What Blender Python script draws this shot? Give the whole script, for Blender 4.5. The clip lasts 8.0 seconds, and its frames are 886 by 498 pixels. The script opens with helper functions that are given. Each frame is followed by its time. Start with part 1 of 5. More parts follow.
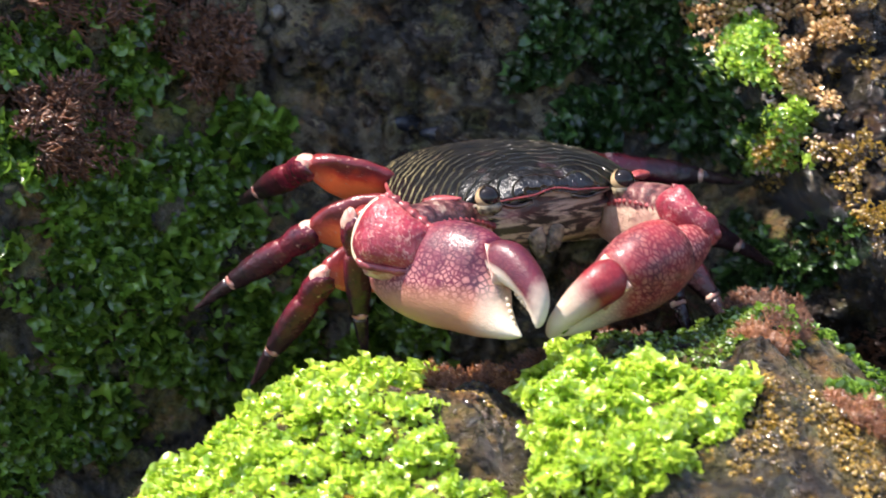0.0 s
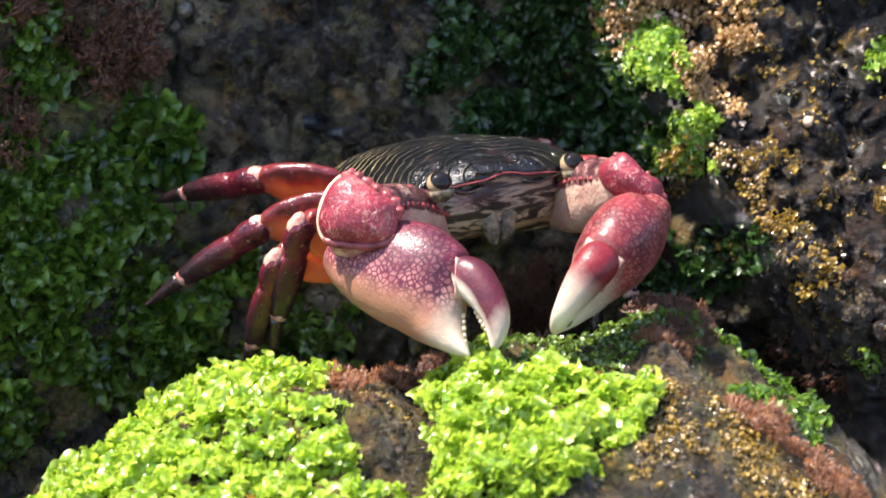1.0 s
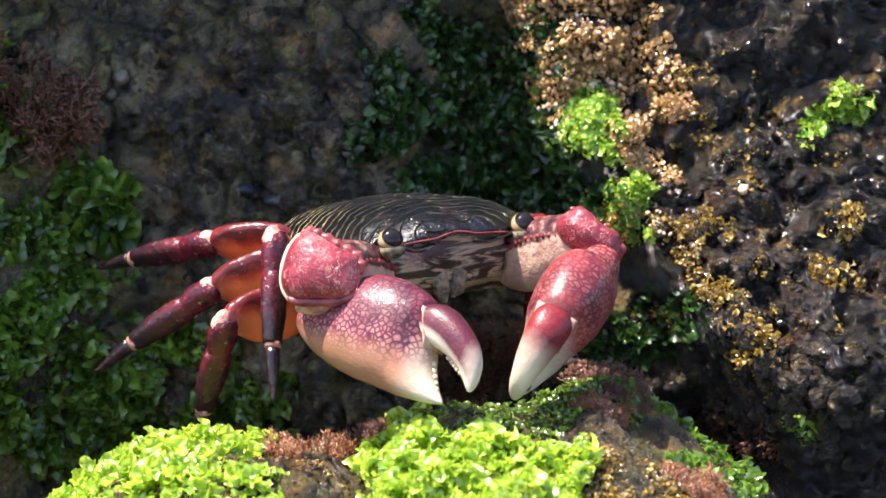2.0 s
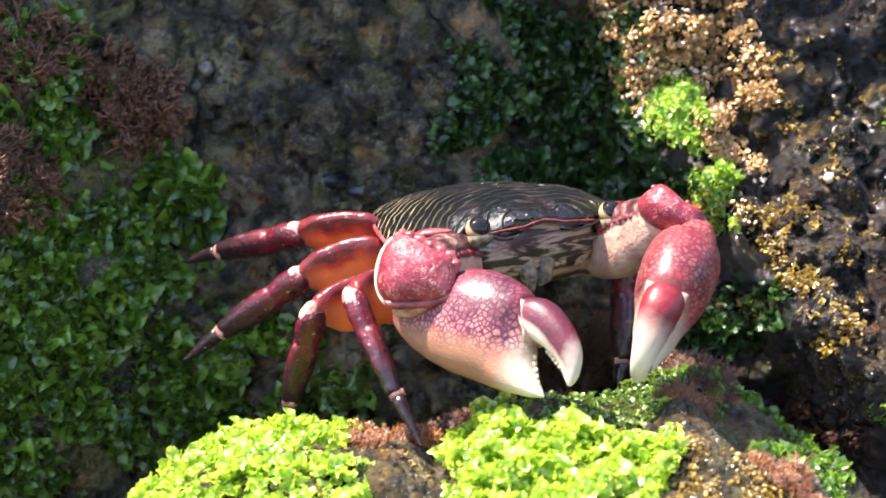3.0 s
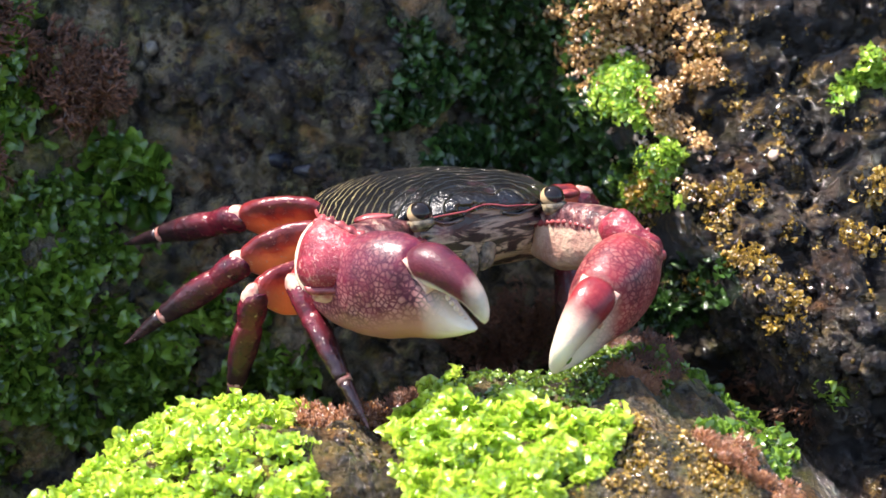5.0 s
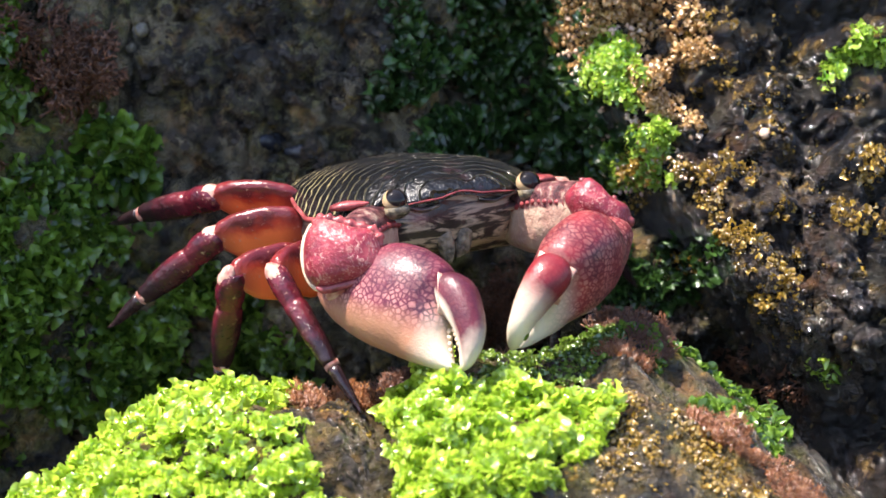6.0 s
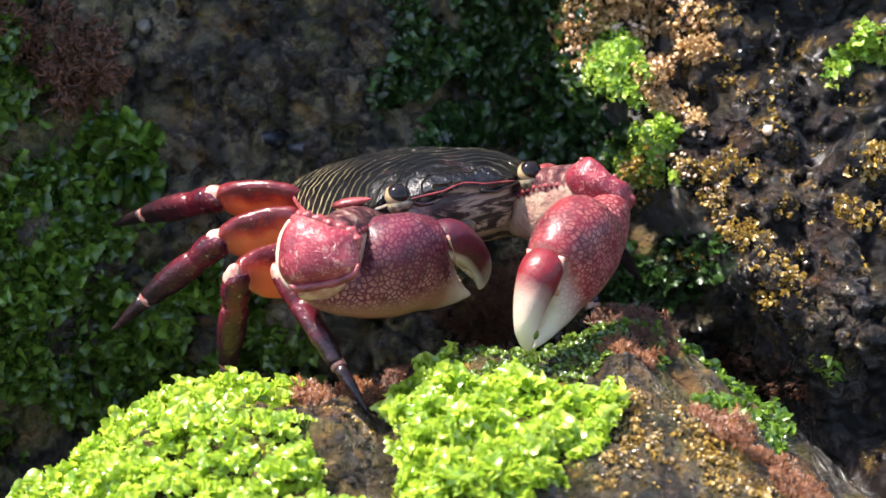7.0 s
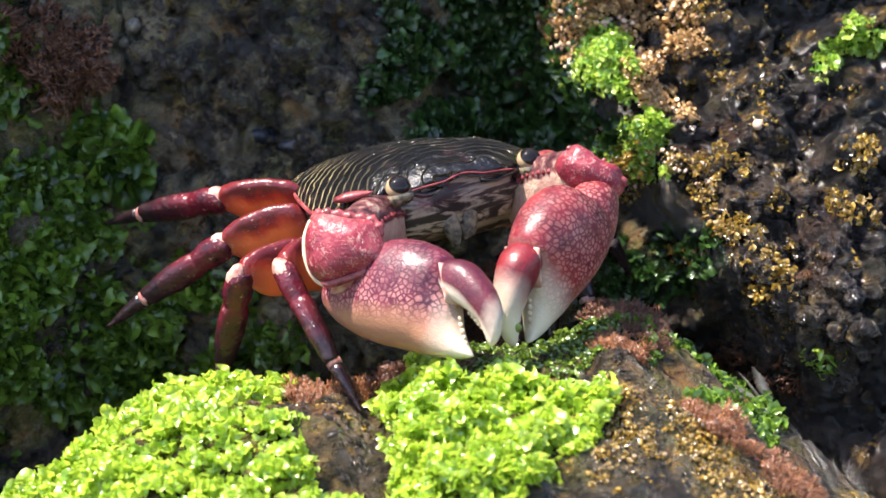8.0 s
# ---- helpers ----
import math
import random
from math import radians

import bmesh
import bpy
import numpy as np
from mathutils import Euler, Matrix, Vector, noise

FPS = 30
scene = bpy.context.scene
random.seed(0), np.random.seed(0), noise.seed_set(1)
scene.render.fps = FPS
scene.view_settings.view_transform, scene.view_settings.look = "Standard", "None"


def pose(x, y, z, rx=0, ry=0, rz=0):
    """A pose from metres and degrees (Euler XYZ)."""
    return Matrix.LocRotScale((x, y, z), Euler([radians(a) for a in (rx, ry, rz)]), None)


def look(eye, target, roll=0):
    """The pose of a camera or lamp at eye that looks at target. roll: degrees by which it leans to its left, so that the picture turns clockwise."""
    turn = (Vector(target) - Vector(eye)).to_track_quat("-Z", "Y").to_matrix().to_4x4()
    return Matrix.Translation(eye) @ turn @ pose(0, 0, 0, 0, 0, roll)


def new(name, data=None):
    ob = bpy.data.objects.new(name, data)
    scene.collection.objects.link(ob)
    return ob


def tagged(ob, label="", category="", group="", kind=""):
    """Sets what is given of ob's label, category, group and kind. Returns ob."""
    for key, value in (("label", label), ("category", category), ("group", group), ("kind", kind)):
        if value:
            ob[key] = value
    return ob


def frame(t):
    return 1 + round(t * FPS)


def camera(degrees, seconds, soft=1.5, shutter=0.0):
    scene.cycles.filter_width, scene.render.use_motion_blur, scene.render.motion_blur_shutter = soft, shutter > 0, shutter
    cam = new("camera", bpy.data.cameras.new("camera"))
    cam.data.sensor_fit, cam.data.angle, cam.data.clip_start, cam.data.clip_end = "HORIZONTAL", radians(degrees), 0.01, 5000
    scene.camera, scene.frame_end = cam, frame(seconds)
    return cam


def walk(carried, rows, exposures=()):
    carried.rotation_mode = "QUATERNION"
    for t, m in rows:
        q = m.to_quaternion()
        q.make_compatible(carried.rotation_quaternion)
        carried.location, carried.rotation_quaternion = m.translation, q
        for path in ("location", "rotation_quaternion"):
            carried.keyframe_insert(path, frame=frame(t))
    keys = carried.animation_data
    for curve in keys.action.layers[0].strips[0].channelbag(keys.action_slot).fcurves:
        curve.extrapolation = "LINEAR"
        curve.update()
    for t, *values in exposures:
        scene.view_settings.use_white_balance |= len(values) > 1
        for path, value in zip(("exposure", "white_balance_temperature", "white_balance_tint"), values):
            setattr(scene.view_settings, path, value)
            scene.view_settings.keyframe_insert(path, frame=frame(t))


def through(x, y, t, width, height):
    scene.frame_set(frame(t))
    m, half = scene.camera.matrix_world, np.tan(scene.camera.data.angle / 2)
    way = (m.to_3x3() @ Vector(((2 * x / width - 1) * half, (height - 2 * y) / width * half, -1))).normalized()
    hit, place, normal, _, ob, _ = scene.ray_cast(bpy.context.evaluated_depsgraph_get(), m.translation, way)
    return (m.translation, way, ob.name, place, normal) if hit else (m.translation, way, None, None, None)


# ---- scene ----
# The ledge's own axes, in centimetres: u along it, v up, w out towards the sea.
TILT = radians(12)
RIGHT, UP, OUT = Vector((1, 0, 0)), Vector((0, math.sin(TILT), math.cos(TILT))), Vector((0, -math.cos(TILT), math.sin(TILT)))
HEART = Vector((0, 0, 0.14))
AXES = Matrix((RIGHT, UP, OUT)).transposed()


def P(u, v, w):
    """A place on the ledge, in the world."""
    return HEART + 0.01 * (RIGHT * float(u) + UP * float(v) + OUT * float(w))


# ---- camera ----
EYE = P(0, 0, 44.46)
cam = camera(20, 8.0, soft=1.5, shutter=0.3)
cam.data.dof.use_dof, cam.data.dof.focus_distance, cam.data.dof.aperture_fstop = True, 0.426, 34.0
walk(cam, [
    (0.0, pose(*EYE, 77.688, 0.832, 1.191)),
    (0.5, pose(*EYE, 77.038, 0.263, -0.238)),
    (1.0, pose(*EYE, 77.711, -0.469, -0.731)),
    (1.5, pose(*EYE, 79.228, -0.803, -2.23)),
    (1.7, pose(*EYE, 79.27, -0.8, -2.16)),
    (2.8, pose(*EYE, 79.256, -0.253, -2.0)),
    (3.0, pose(*EYE, 79.021, -0.156, -0.309)),
    (3.5, pose(*EYE, 77.996, 0.009, 0.002)),
    (4.0, pose(*EYE, 78.11, -0.118, -0.478)),
    (4.5, pose(*EYE, 78.508, -0.184, -1.03)),
    (5.0, pose(*EYE, 78.54, -0.179, -1.564)),
    (5.2, pose(*EYE, 78.561, -0.059, -1.713)),
    (6.5, pose(*EYE, 77.858, 0.196, -1.799)),
    (7.0, pose(*EYE, 78.017, 0.131, -1.744)),
    (7.5, pose(*EYE, 78.042, 0.329, -1.823)),
    (8.0, pose(*EYE, 77.936, 0.496, -2.031)),
], exposures=tuple((t, stops, 6500, 16) for t, stops in ((0, 1.42), (0.5, 1.42), (1.5, 1.34), (2.8, 1.87), (3.2, 1.90), (3.5, 1.84), (4.0, 1.64), (4.5, 1.54), (4.8, 1.62), (6.3, 1.47), (7.5, 1.42), (8, 1.47))))

# ---- light ----
world = bpy.data.worlds.new("sky")
scene.world = world
world.use_nodes = True
SUN = (-0.42 * RIGHT + 0.86 * UP + 0.22 * OUT).normalized()
sky = world.node_tree.nodes.new("ShaderNodeTexSky")
sky.sky_type, sky.sun_disc = "NISHITA", False
sky.sun_elevation = math.asin(SUN.z)
sky.sun_rotation = math.atan2(SUN.x, SUN.y)
world.node_tree.links.new(sky.outputs[0], world.node_tree.nodes["Background"].inputs[0])
world.node_tree.nodes["Background"].inputs[1].default_value = 0.145
sun = new("sun", bpy.data.lights.new("sun", "SUN"))
sun.data.energy, sun.data.angle, sun.data.color = 5.0, radians(0.6), (1.0, 0.94, 0.83)
sun.matrix_world = look(P(0, 60, 0) + SUN, P(0, 60, 0))


# ---- materials ----
def material(name, rough=0.5):
    m = bpy.data.materials.new(name)
    m.use_nodes = True
    m.node_tree.nodes["Principled BSDF"].inputs["Roughness"].default_value = rough
    return m, m.node_tree, m.node_tree.nodes["Principled BSDF"]


def coords(nt, scale=(1, 1, 1), shift=(0, 0, 0)):
    tc, mp = nt.nodes.new("ShaderNodeTexCoord"), nt.nodes.new("ShaderNodeMapping")
    nt.links.new(tc.outputs["Object"], mp.inputs[0])
    mp.inputs["Scale"].default_value, mp.inputs["Location"].default_value = scale, shift
    return mp.outputs[0]


def grain(nt, scale, detail=4.0, rough=0.6, at=None, warp=0.0):
    n = nt.nodes.new("ShaderNodeTexNoise")
    n.inputs["Scale"].default_value, n.inputs["Detail"].default_value = scale, detail
    n.inputs["Roughness"].default_value, n.inputs["Distortion"].default_value = rough, warp
    nt.links.new(at or coords(nt), n.inputs["Vector"])
    return n.outputs["Fac"]


def cells(nt, scale, feature="F1", at=None):
    n = nt.nodes.new("ShaderNodeTexVoronoi")
    n.feature = feature
    n.inputs["Scale"].default_value = scale
    nt.links.new(at or coords(nt), n.inputs["Vector"])
    return n.outputs["Distance"]


def warped(nt, scale, amount):
    """Coordinates pushed about by noise, for uneven cracks."""
    n, k, s = nt.nodes.new("ShaderNodeTexNoise"), nt.nodes.new("ShaderNodeVectorMath"), nt.nodes.new("ShaderNodeVectorMath")
    n.inputs["Scale"].default_value, n.inputs["Detail"].default_value = scale, 4.0
    at = coords(nt)
    nt.links.new(at, n.inputs["Vector"])
    k.operation, s.operation = "SCALE", "ADD"
    k.inputs["Scale"].default_value = amount
    nt.links.new(n.outputs["Color"], k.inputs[0])
    nt.links.new(at, s.inputs[0])
    nt.links.new(k.outputs[0], s.inputs[1])
    return s.outputs[0]


def ramp(nt, fac, *stops):
    r = nt.nodes.new("ShaderNodeValToRGB")
    while len(r.color_ramp.elements) < len(stops):
        r.color_ramp.elements.new(0.5)
    for e, (p, c) in zip(r.color_ramp.elements, stops):
        e.position = p
        e.color = (c, c, c, 1) if isinstance(c, (int, float)) else (*c, 1)
    nt.links.new(fac, r.inputs[0])
    return r.outputs[0]


def mix(nt, fac, a, b):
    n = nt.nodes.new("ShaderNodeMix")
    n.data_type = "RGBA"
    for sock, value in ((n.inputs[0], fac), (n.inputs[6], a), (n.inputs[7], b)):
        if isinstance(value, tuple):
            sock.default_value = (*value, 1)
        elif isinstance(value, (int, float)):
            sock.default_value = value
        else:
            nt.links.new(value, sock)
    return n.outputs[2]


def calc(nt, op, a, b=0.0, clamp=False):
    n = nt.nodes.new("ShaderNodeMath")
    n.operation, n.use_clamp = op, clamp
    for sock, value in zip(n.inputs, (a, b)):
        if isinstance(value, (int, float)):
            sock.default_value = value
        else:
            nt.links.new(value, sock)
    return n.outputs[0]


def axis(nt, which):
    s = nt.nodes.new("ShaderNodeSeparateXYZ")
    nt.links.new(coords(nt), s.inputs[0])
    return s.outputs[which]


def relief(nt, bsdf, height, strength=0.5, dist=0.001):
    b = nt.nodes.new("ShaderNodeBump")
    b.inputs["Strength"].default_value, b.inputs["Distance"].default_value = strength, dist
    nt.links.new(height, b.inputs["Height"])
    nt.links.new(b.outputs[0], bsdf.inputs["Normal"])
    nt.links.new(b.outputs[0], bsdf.inputs["Coat Normal"])


def rock_material(name, dark, mid, light, spot, wet=0.3):
    m, nt, b = material(name)
    big, fine, pit = grain(nt, 35, 5), grain(nt, 420, 6, 0.7), cells(nt, 260)
    base = ramp(nt, big, (0.3, dark), (0.5, mid), (0.72, light))
    moss = tuple(c * k for c, k in zip(mid, (0.95, 1.15, 0.5)))
    rust = tuple(c * k for c, k in zip(mid, (1.9, 1.25, 0.8)))
    base = mix(nt, ramp(nt, grain(nt, 70, 4, 0.6, coords(nt, (1, 1, 1), (3, 1, 2))), (0.48, 0.0), (0.62, 0.85)), base, moss)
    base = mix(nt, ramp(nt, grain(nt, 95, 4, 0.6, coords(nt, (1, 1, 1), (1, 5, 4))), (0.54, 0.0), (0.66, 0.8)), base, rust)
    speck = ramp(nt, grain(nt, 240, 3), (0.56, 0.0), (0.68, 1.0))
    base = mix(nt, speck, base, spot)
    base = mix(nt, ramp(nt, fine, (0.35, 0.0), (0.6, 1.0)), mix(nt, 0.5, base, (0.010, 0.008, 0.008)), base)
    b.inputs["Coat Weight"].default_value, b.inputs["Coat Roughness"].default_value = (0.9, 0.13) if wet < 0.3 else (0.0, 0.3)
    crack = cells(nt, 75, "DISTANCE_TO_EDGE", warped(nt, 60, 0.012))
    base = mix(nt, ramp(nt, crack, (0.0, 0.85), (0.16, 0.0)), base, (0.010, 0.008, 0.007))
    nt.links.new(base, b.inputs["Base Color"])
    nt.links.new(ramp(nt, grain(nt, 160, 4), (0.35, wet * 0.5), (0.7, min(1, wet * 1.7))), b.inputs["Roughness"])
    mid_bump = calc(nt, "MULTIPLY", grain(nt, 130, 5, 0.6, None, 0.8), 2.2)
    micro = calc(nt, "MULTIPLY", grain(nt, 1100, 3, 0.6), 0.5)
    relief(nt, b, calc(nt, "ADD", calc(nt, "ADD", calc(nt, "ADD", fine, micro), mid_bump), calc(nt, "MULTIPLY", pit, 0.9)), 1.0, 0.004)
    return m


WALL_ROCK = rock_material("wet_shore_rock", (0.045, 0.040, 0.026), (0.25, 0.205, 0.125), (0.54, 0.43, 0.28), (0.42, 0.31, 0.10), 0.14)
LEDGE_ROCK = rock_material("ledge_rock", (0.035, 0.028, 0.020), (0.12, 0.092, 0.05), (0.30, 0.20, 0.08), (0.44, 0.26, 0.05), 0.2)
SHORE_ROCK = rock_material("dry_shore_rock", (0.10, 0.09, 0.08), (0.17, 0.15, 0.13), (0.25, 0.22, 0.19), (0.2, 0.18, 0.12), 0.4)


def leaf_material(name, deep, fresh, gloss=0.18, through=0.45, coat=1.0):
    m, nt, b = material(name, gloss)
    geo = nt.nodes.new("ShaderNodeNewGeometry")
    info = nt.nodes.new("ShaderNodeObjectInfo")
    tint = mix(nt, calc(nt, "FRACT", calc(nt, "ADD", geo.outputs["Random Per Island"], info.outputs["Random"])), deep, fresh)
    tint = mix(nt, ramp(nt, grain(nt, 500, 3), (0.4, 0.0), (0.75, 0.5)), tint, tuple(c * 0.4 for c in deep))
    nt.links.new(tint, b.inputs["Base Color"])
    b.inputs["Coat Weight"].default_value, b.inputs["Coat Roughness"].default_value, b.inputs["Coat IOR"].default_value = coat, 0.2, 1.7
    trans, join = nt.nodes.new("ShaderNodeBsdfTranslucent"), nt.nodes.new("ShaderNodeMixShader")
    nt.links.new(mix(nt, 0.45, tint, fresh), trans.inputs[0])
    join.inputs[0].default_value = through
    nt.links.new(b.outputs[0], join.inputs[1])
    nt.links.new(trans.outputs[0], join.inputs[2])
    nt.links.new(join.outputs[0], nt.nodes["Material Output"].inputs[0])
    relief(nt, b, grain(nt, 900, 3), 0.4, 0.0010)
    return m


# Sea lettuce with the ledge's sunlight put into its green.
LIT_LEAF = leaf_material("lit_sea_lettuce", (0.225, 0.42, 0.016), (0.69, 0.85, 0.11), 0.22, 0.45)
# Crest green darkened for the claws' shade; also colours the scrap on the finger.
SHADE_AND_SCRAP_GREEN = leaf_material("shade_and_scrap_green", (0.04, 0.10, 0.010), (0.26, 0.38, 0.05), 0.22, 0.25)
# Shade of the hollow and cleft darkened into the sea lettuce green.
HOLLOW_SHADE_LEAF = leaf_material("hollow_shade_lettuce", (0.010, 0.030, 0.010), (0.060, 0.14, 0.028), 0.3, 0.25, 0.3)
# The same lettuce toned down, with the shaded rock's gloom in its green.
SHADE_LEAF = leaf_material("sea_lettuce", (0.020, 0.062, 0.010), (0.24, 0.42, 0.050), 0.2, 0.42, 0.6)
# Boulder lettuce lightened in colour to make up for weak grazing sun.
LIT_BOULDER_LEAF = leaf_material("lit_boulder_lettuce", (0.10, 0.28, 0.015), (0.62, 0.82, 0.12), 0.10, 0.4)
GOLD_WEED = leaf_material("golden_weed", (0.045, 0.026, 0.006), (0.60, 0.38, 0.06), 0.2, 0.3)
TAN_WEED = leaf_material("tan_weed", (0.24, 0.12, 0.036), (0.88, 0.58, 0.25), 0.2, 0.3)
RED_WEED = leaf_material("red_coralline_weed", (0.15, 0.040, 0.012), (0.62, 0.27, 0.09), 0.25, 0.35)
BROWN_WEED = leaf_material("brown_weed", (0.035, 0.013, 0.006), (0.30, 0.115, 0.050), 0.35, 0.25, 0.4)


def carapace_material():
    """Nearly black olive, with fine cream cross lines that sweep forward on the flanks and fade in the middle."""
    m, nt, b = material("striped_carapace", 0.27)
    b.inputs["Specular IOR Level"].default_value = 0.55
    x, y = axis(nt, 0), axis(nt, 1)
    bow = calc(nt, "MULTIPLY", calc(nt, "POWER", calc(nt, "ABSOLUTE", x), 2.0), 17.0)
    wobble = calc(nt, "MULTIPLY", grain(nt, 110, 3, 0.5), 0.0050)
    small = calc(nt, "MULTIPLY", grain(nt, 420, 2, 0.5), 0.0010)
    row = calc(nt, "MULTIPLY", calc(nt, "ADD", calc(nt, "ADD", calc(nt, "ADD", y, bow), wobble), small), 540.0)
    saw = calc(nt, "FRACT", row)
    line = ramp(nt, saw, (0.0, 0.0), (0.06, 1.0), (0.16, 1.0), (0.26, 0.0))
    patch = ramp(nt, grain(nt, 150, 3), (0.36, 0.15), (0.55, 1.0))
    side = ramp(nt, calc(nt, "ADD", calc(nt, "ABSOLUTE", x), calc(nt, "MULTIPLY", y, 0.35)), (0.0080, 0.14), (0.0195, 1.0))
    dark = ramp(nt, grain(nt, 220, 5), (0.35, (0.003, 0.0035, 0.005)), (0.6, (0.008, 0.008, 0.009)), (0.75, (0.026, 0.013, 0.016)))
    tone = mix(nt, calc(nt, "MULTIPLY", calc(nt, "MULTIPLY", line, patch), side), dark, (0.46, 0.37, 0.17))
    nt.links.new(tone, b.inputs["Base Color"])
    ridge = ramp(nt, saw, (0.0, 0.0), (0.2, 1.0), (1.0, 0.0))
    relief(nt, b, calc(nt, "ADD", ridge, calc(nt, "MULTIPLY", grain(nt, 900, 3), 0.9)), 0.9, 0.0008)
    return m


def face_material():
    m, nt, b = material("banded_underside", 0.35)
    at = coords(nt, (0.26, 0.26, 1.1))
    n = ramp(nt, grain(nt, 300, 4, 0.6, at, 2.4), (0.46, 0.0), (0.57, 1.0))
    low = ramp(nt, calc(nt, "MULTIPLY", calc(nt, "ADD", axis(nt, 2), calc(nt, "MULTIPLY", grain(nt, 160, 3), 0.006)), -80.0), (0.12, 0.0), (0.72, 1.0))
    tone = mix(nt, n, mix(nt, low, (0.014, 0.011, 0.012), (0.06, 0.04, 0.035)), mix(nt, low, (0.26, 0.21, 0.16), (0.58, 0.44, 0.31)))
    tone = mix(nt, ramp(nt, grain(nt, 120, 3), (0.55, 0.0), (0.7, 0.5)), tone, (0.30, 0.13, 0.13))
    nt.links.new(tone, b.inputs["Base Color"])
    relief(nt, b, grain(nt, 500, 4), 0.5, 0.0006)
    return m


def shell_material(name, along, height, deep=(0.05, 0.003, 0.009), bright=(0.22, 0.011, 0.019), net=0.55, low=(0.58, 0.35, 0.21), curve=0.0, pale=(0.46, 0.16, 0.115), slant=0.0):
    """Claw shell: mottled crimson above, cream below, white towards the finger tips. along, height: metres."""
    m, nt, b = material(name, 0.48)
    b.inputs["Specular IOR Level"].default_value = 0.3
    up = calc(nt, "ADD", axis(nt, 2), calc(nt, "MULTIPLY", grain(nt, 180, 3), 0.004 if not curve else 0.0008))
    if curve:
        up = calc(nt, "ADD", up, calc(nt, "MULTIPLY", calc(nt, "MULTIPLY", axis(nt, 0), axis(nt, 0)), curve))
    if slant:
        up = calc(nt, "ADD", up, calc(nt, "MULTIPLY", axis(nt, 0), slant))
    red = ramp(nt, grain(nt, 150, 3), (0.3, deep), (0.7, bright))
    spots = ramp(nt, cells(nt, 1050, "DISTANCE_TO_EDGE", coords(nt, (1, 0.7, 1))), (0.06, 0.0), (0.20, 1.0))
    spots = calc(nt, "MULTIPLY", spots, ramp(nt, grain(nt, 330, 3), (0.36, 0.25), (0.56, 1.0)))
    span = nt.nodes.new("ShaderNodeMapRange")
    span.inputs["From Min"].default_value, span.inputs["From Max"].default_value = height[0], height[1]
    nt.links.new(up, span.inputs["Value"])
    spot_power = ramp(nt, span.outputs[0], (0.0, 0.9), (0.6, net), (0.95, net * 0.30))
    tone = mix(nt, calc(nt, "MULTIPLY", spots, spot_power), red, pale)
    tone = mix(nt, ramp(nt, span.outputs[0], (0.32, 1.0), (0.58, 0.0)), tone, low)
    tip = nt.nodes.new("ShaderNodeMapRange")
    tip.inputs["From Min"].default_value, tip.inputs["From Max"].default_value = along
    nt.links.new(calc(nt, "ADD", axis(nt, 0), calc(nt, "MULTIPLY", grain(nt, 250, 3), 0.003)), tip.inputs["Value"])
    tone = mix(nt, tip.outputs[0], tone, (0.62, 0.54, 0.42))
    nt.links.new(tone, b.inputs["Base Color"])
    b.inputs["Subsurface Weight"].default_value = 0.12
    b.inputs["Subsurface Radius"].default_value = (0.003, 0.0012, 0.0008)
    b.inputs["Coat Weight"].default_value = 0.25
    b.inputs["Coat Roughness"].default_value = 0.16
    relief(nt, b, calc(nt, "ADD", calc(nt, "ADD", grain(nt, 700, 4), calc(nt, "MULTIPLY", grain(nt, 2600, 2), 0.7)), calc(nt, "MULTIPLY", spots, 0.06)), 0.24, 0.0005)
    return m


def plain(name, a, c, scale=300, rough=0.3, bump=0.3, sss=0.0):
    m, nt, b = material(name, rough)
    nt.links.new(ramp(nt, grain(nt, scale, 4), (0.35, a), (0.65, c)), b.inputs["Base Color"])
    relief(nt, b, grain(nt, scale * 3, 3), bump, 0.0005)
    if sss:
        b.inputs["Subsurface Weight"].default_value = sss
        b.inputs["Subsurface Radius"].default_value = (0.004, 0.001, 0.0005)
    return m


def thigh_material():
    """Dark crimson along the upper edge and at the joints, orange on the flat side, with sun glow through the plate put
    into the orange.
    """
    m, nt, b = material("thigh_with_orange_glow", 0.28)
    high = calc(nt, "ADD", calc(nt, "MULTIPLY", axis(nt, 2), 160.0), calc(nt, "MULTIPLY", grain(nt, 200, 4), 0.9))
    tone = ramp(nt, calc(nt, "ADD", high, 0.0), (0.40, (0.74, 0.16, 0.045)), (0.66, (0.46, 0.05, 0.022)), (0.95, (0.11, 0.012, 0.016)))
    ends = ramp(nt, calc(nt, "ABSOLUTE", calc(nt, "SUBTRACT", calc(nt, "MULTIPLY", axis(nt, 0), 130.0), 0.85)), (0.45, 0.0), (0.95, 1.0))
    tone = mix(nt, calc(nt, "MULTIPLY", ends, 0.8), tone, (0.16, 0.018, 0.02))
    tone = mix(nt, ramp(nt, grain(nt, 800, 3), (0.62, 0.0), (0.72, 0.7)), tone, (0.5, 0.25, 0.18))
    nt.links.new(tone, b.inputs["Base Color"])
    b.inputs["Subsurface Weight"].default_value = 0.2
    b.inputs["Subsurface Radius"].default_value = (0.004, 0.001, 0.0005)
    relief(nt, b, grain(nt, 800, 3), 0.4, 0.0005)
    return m


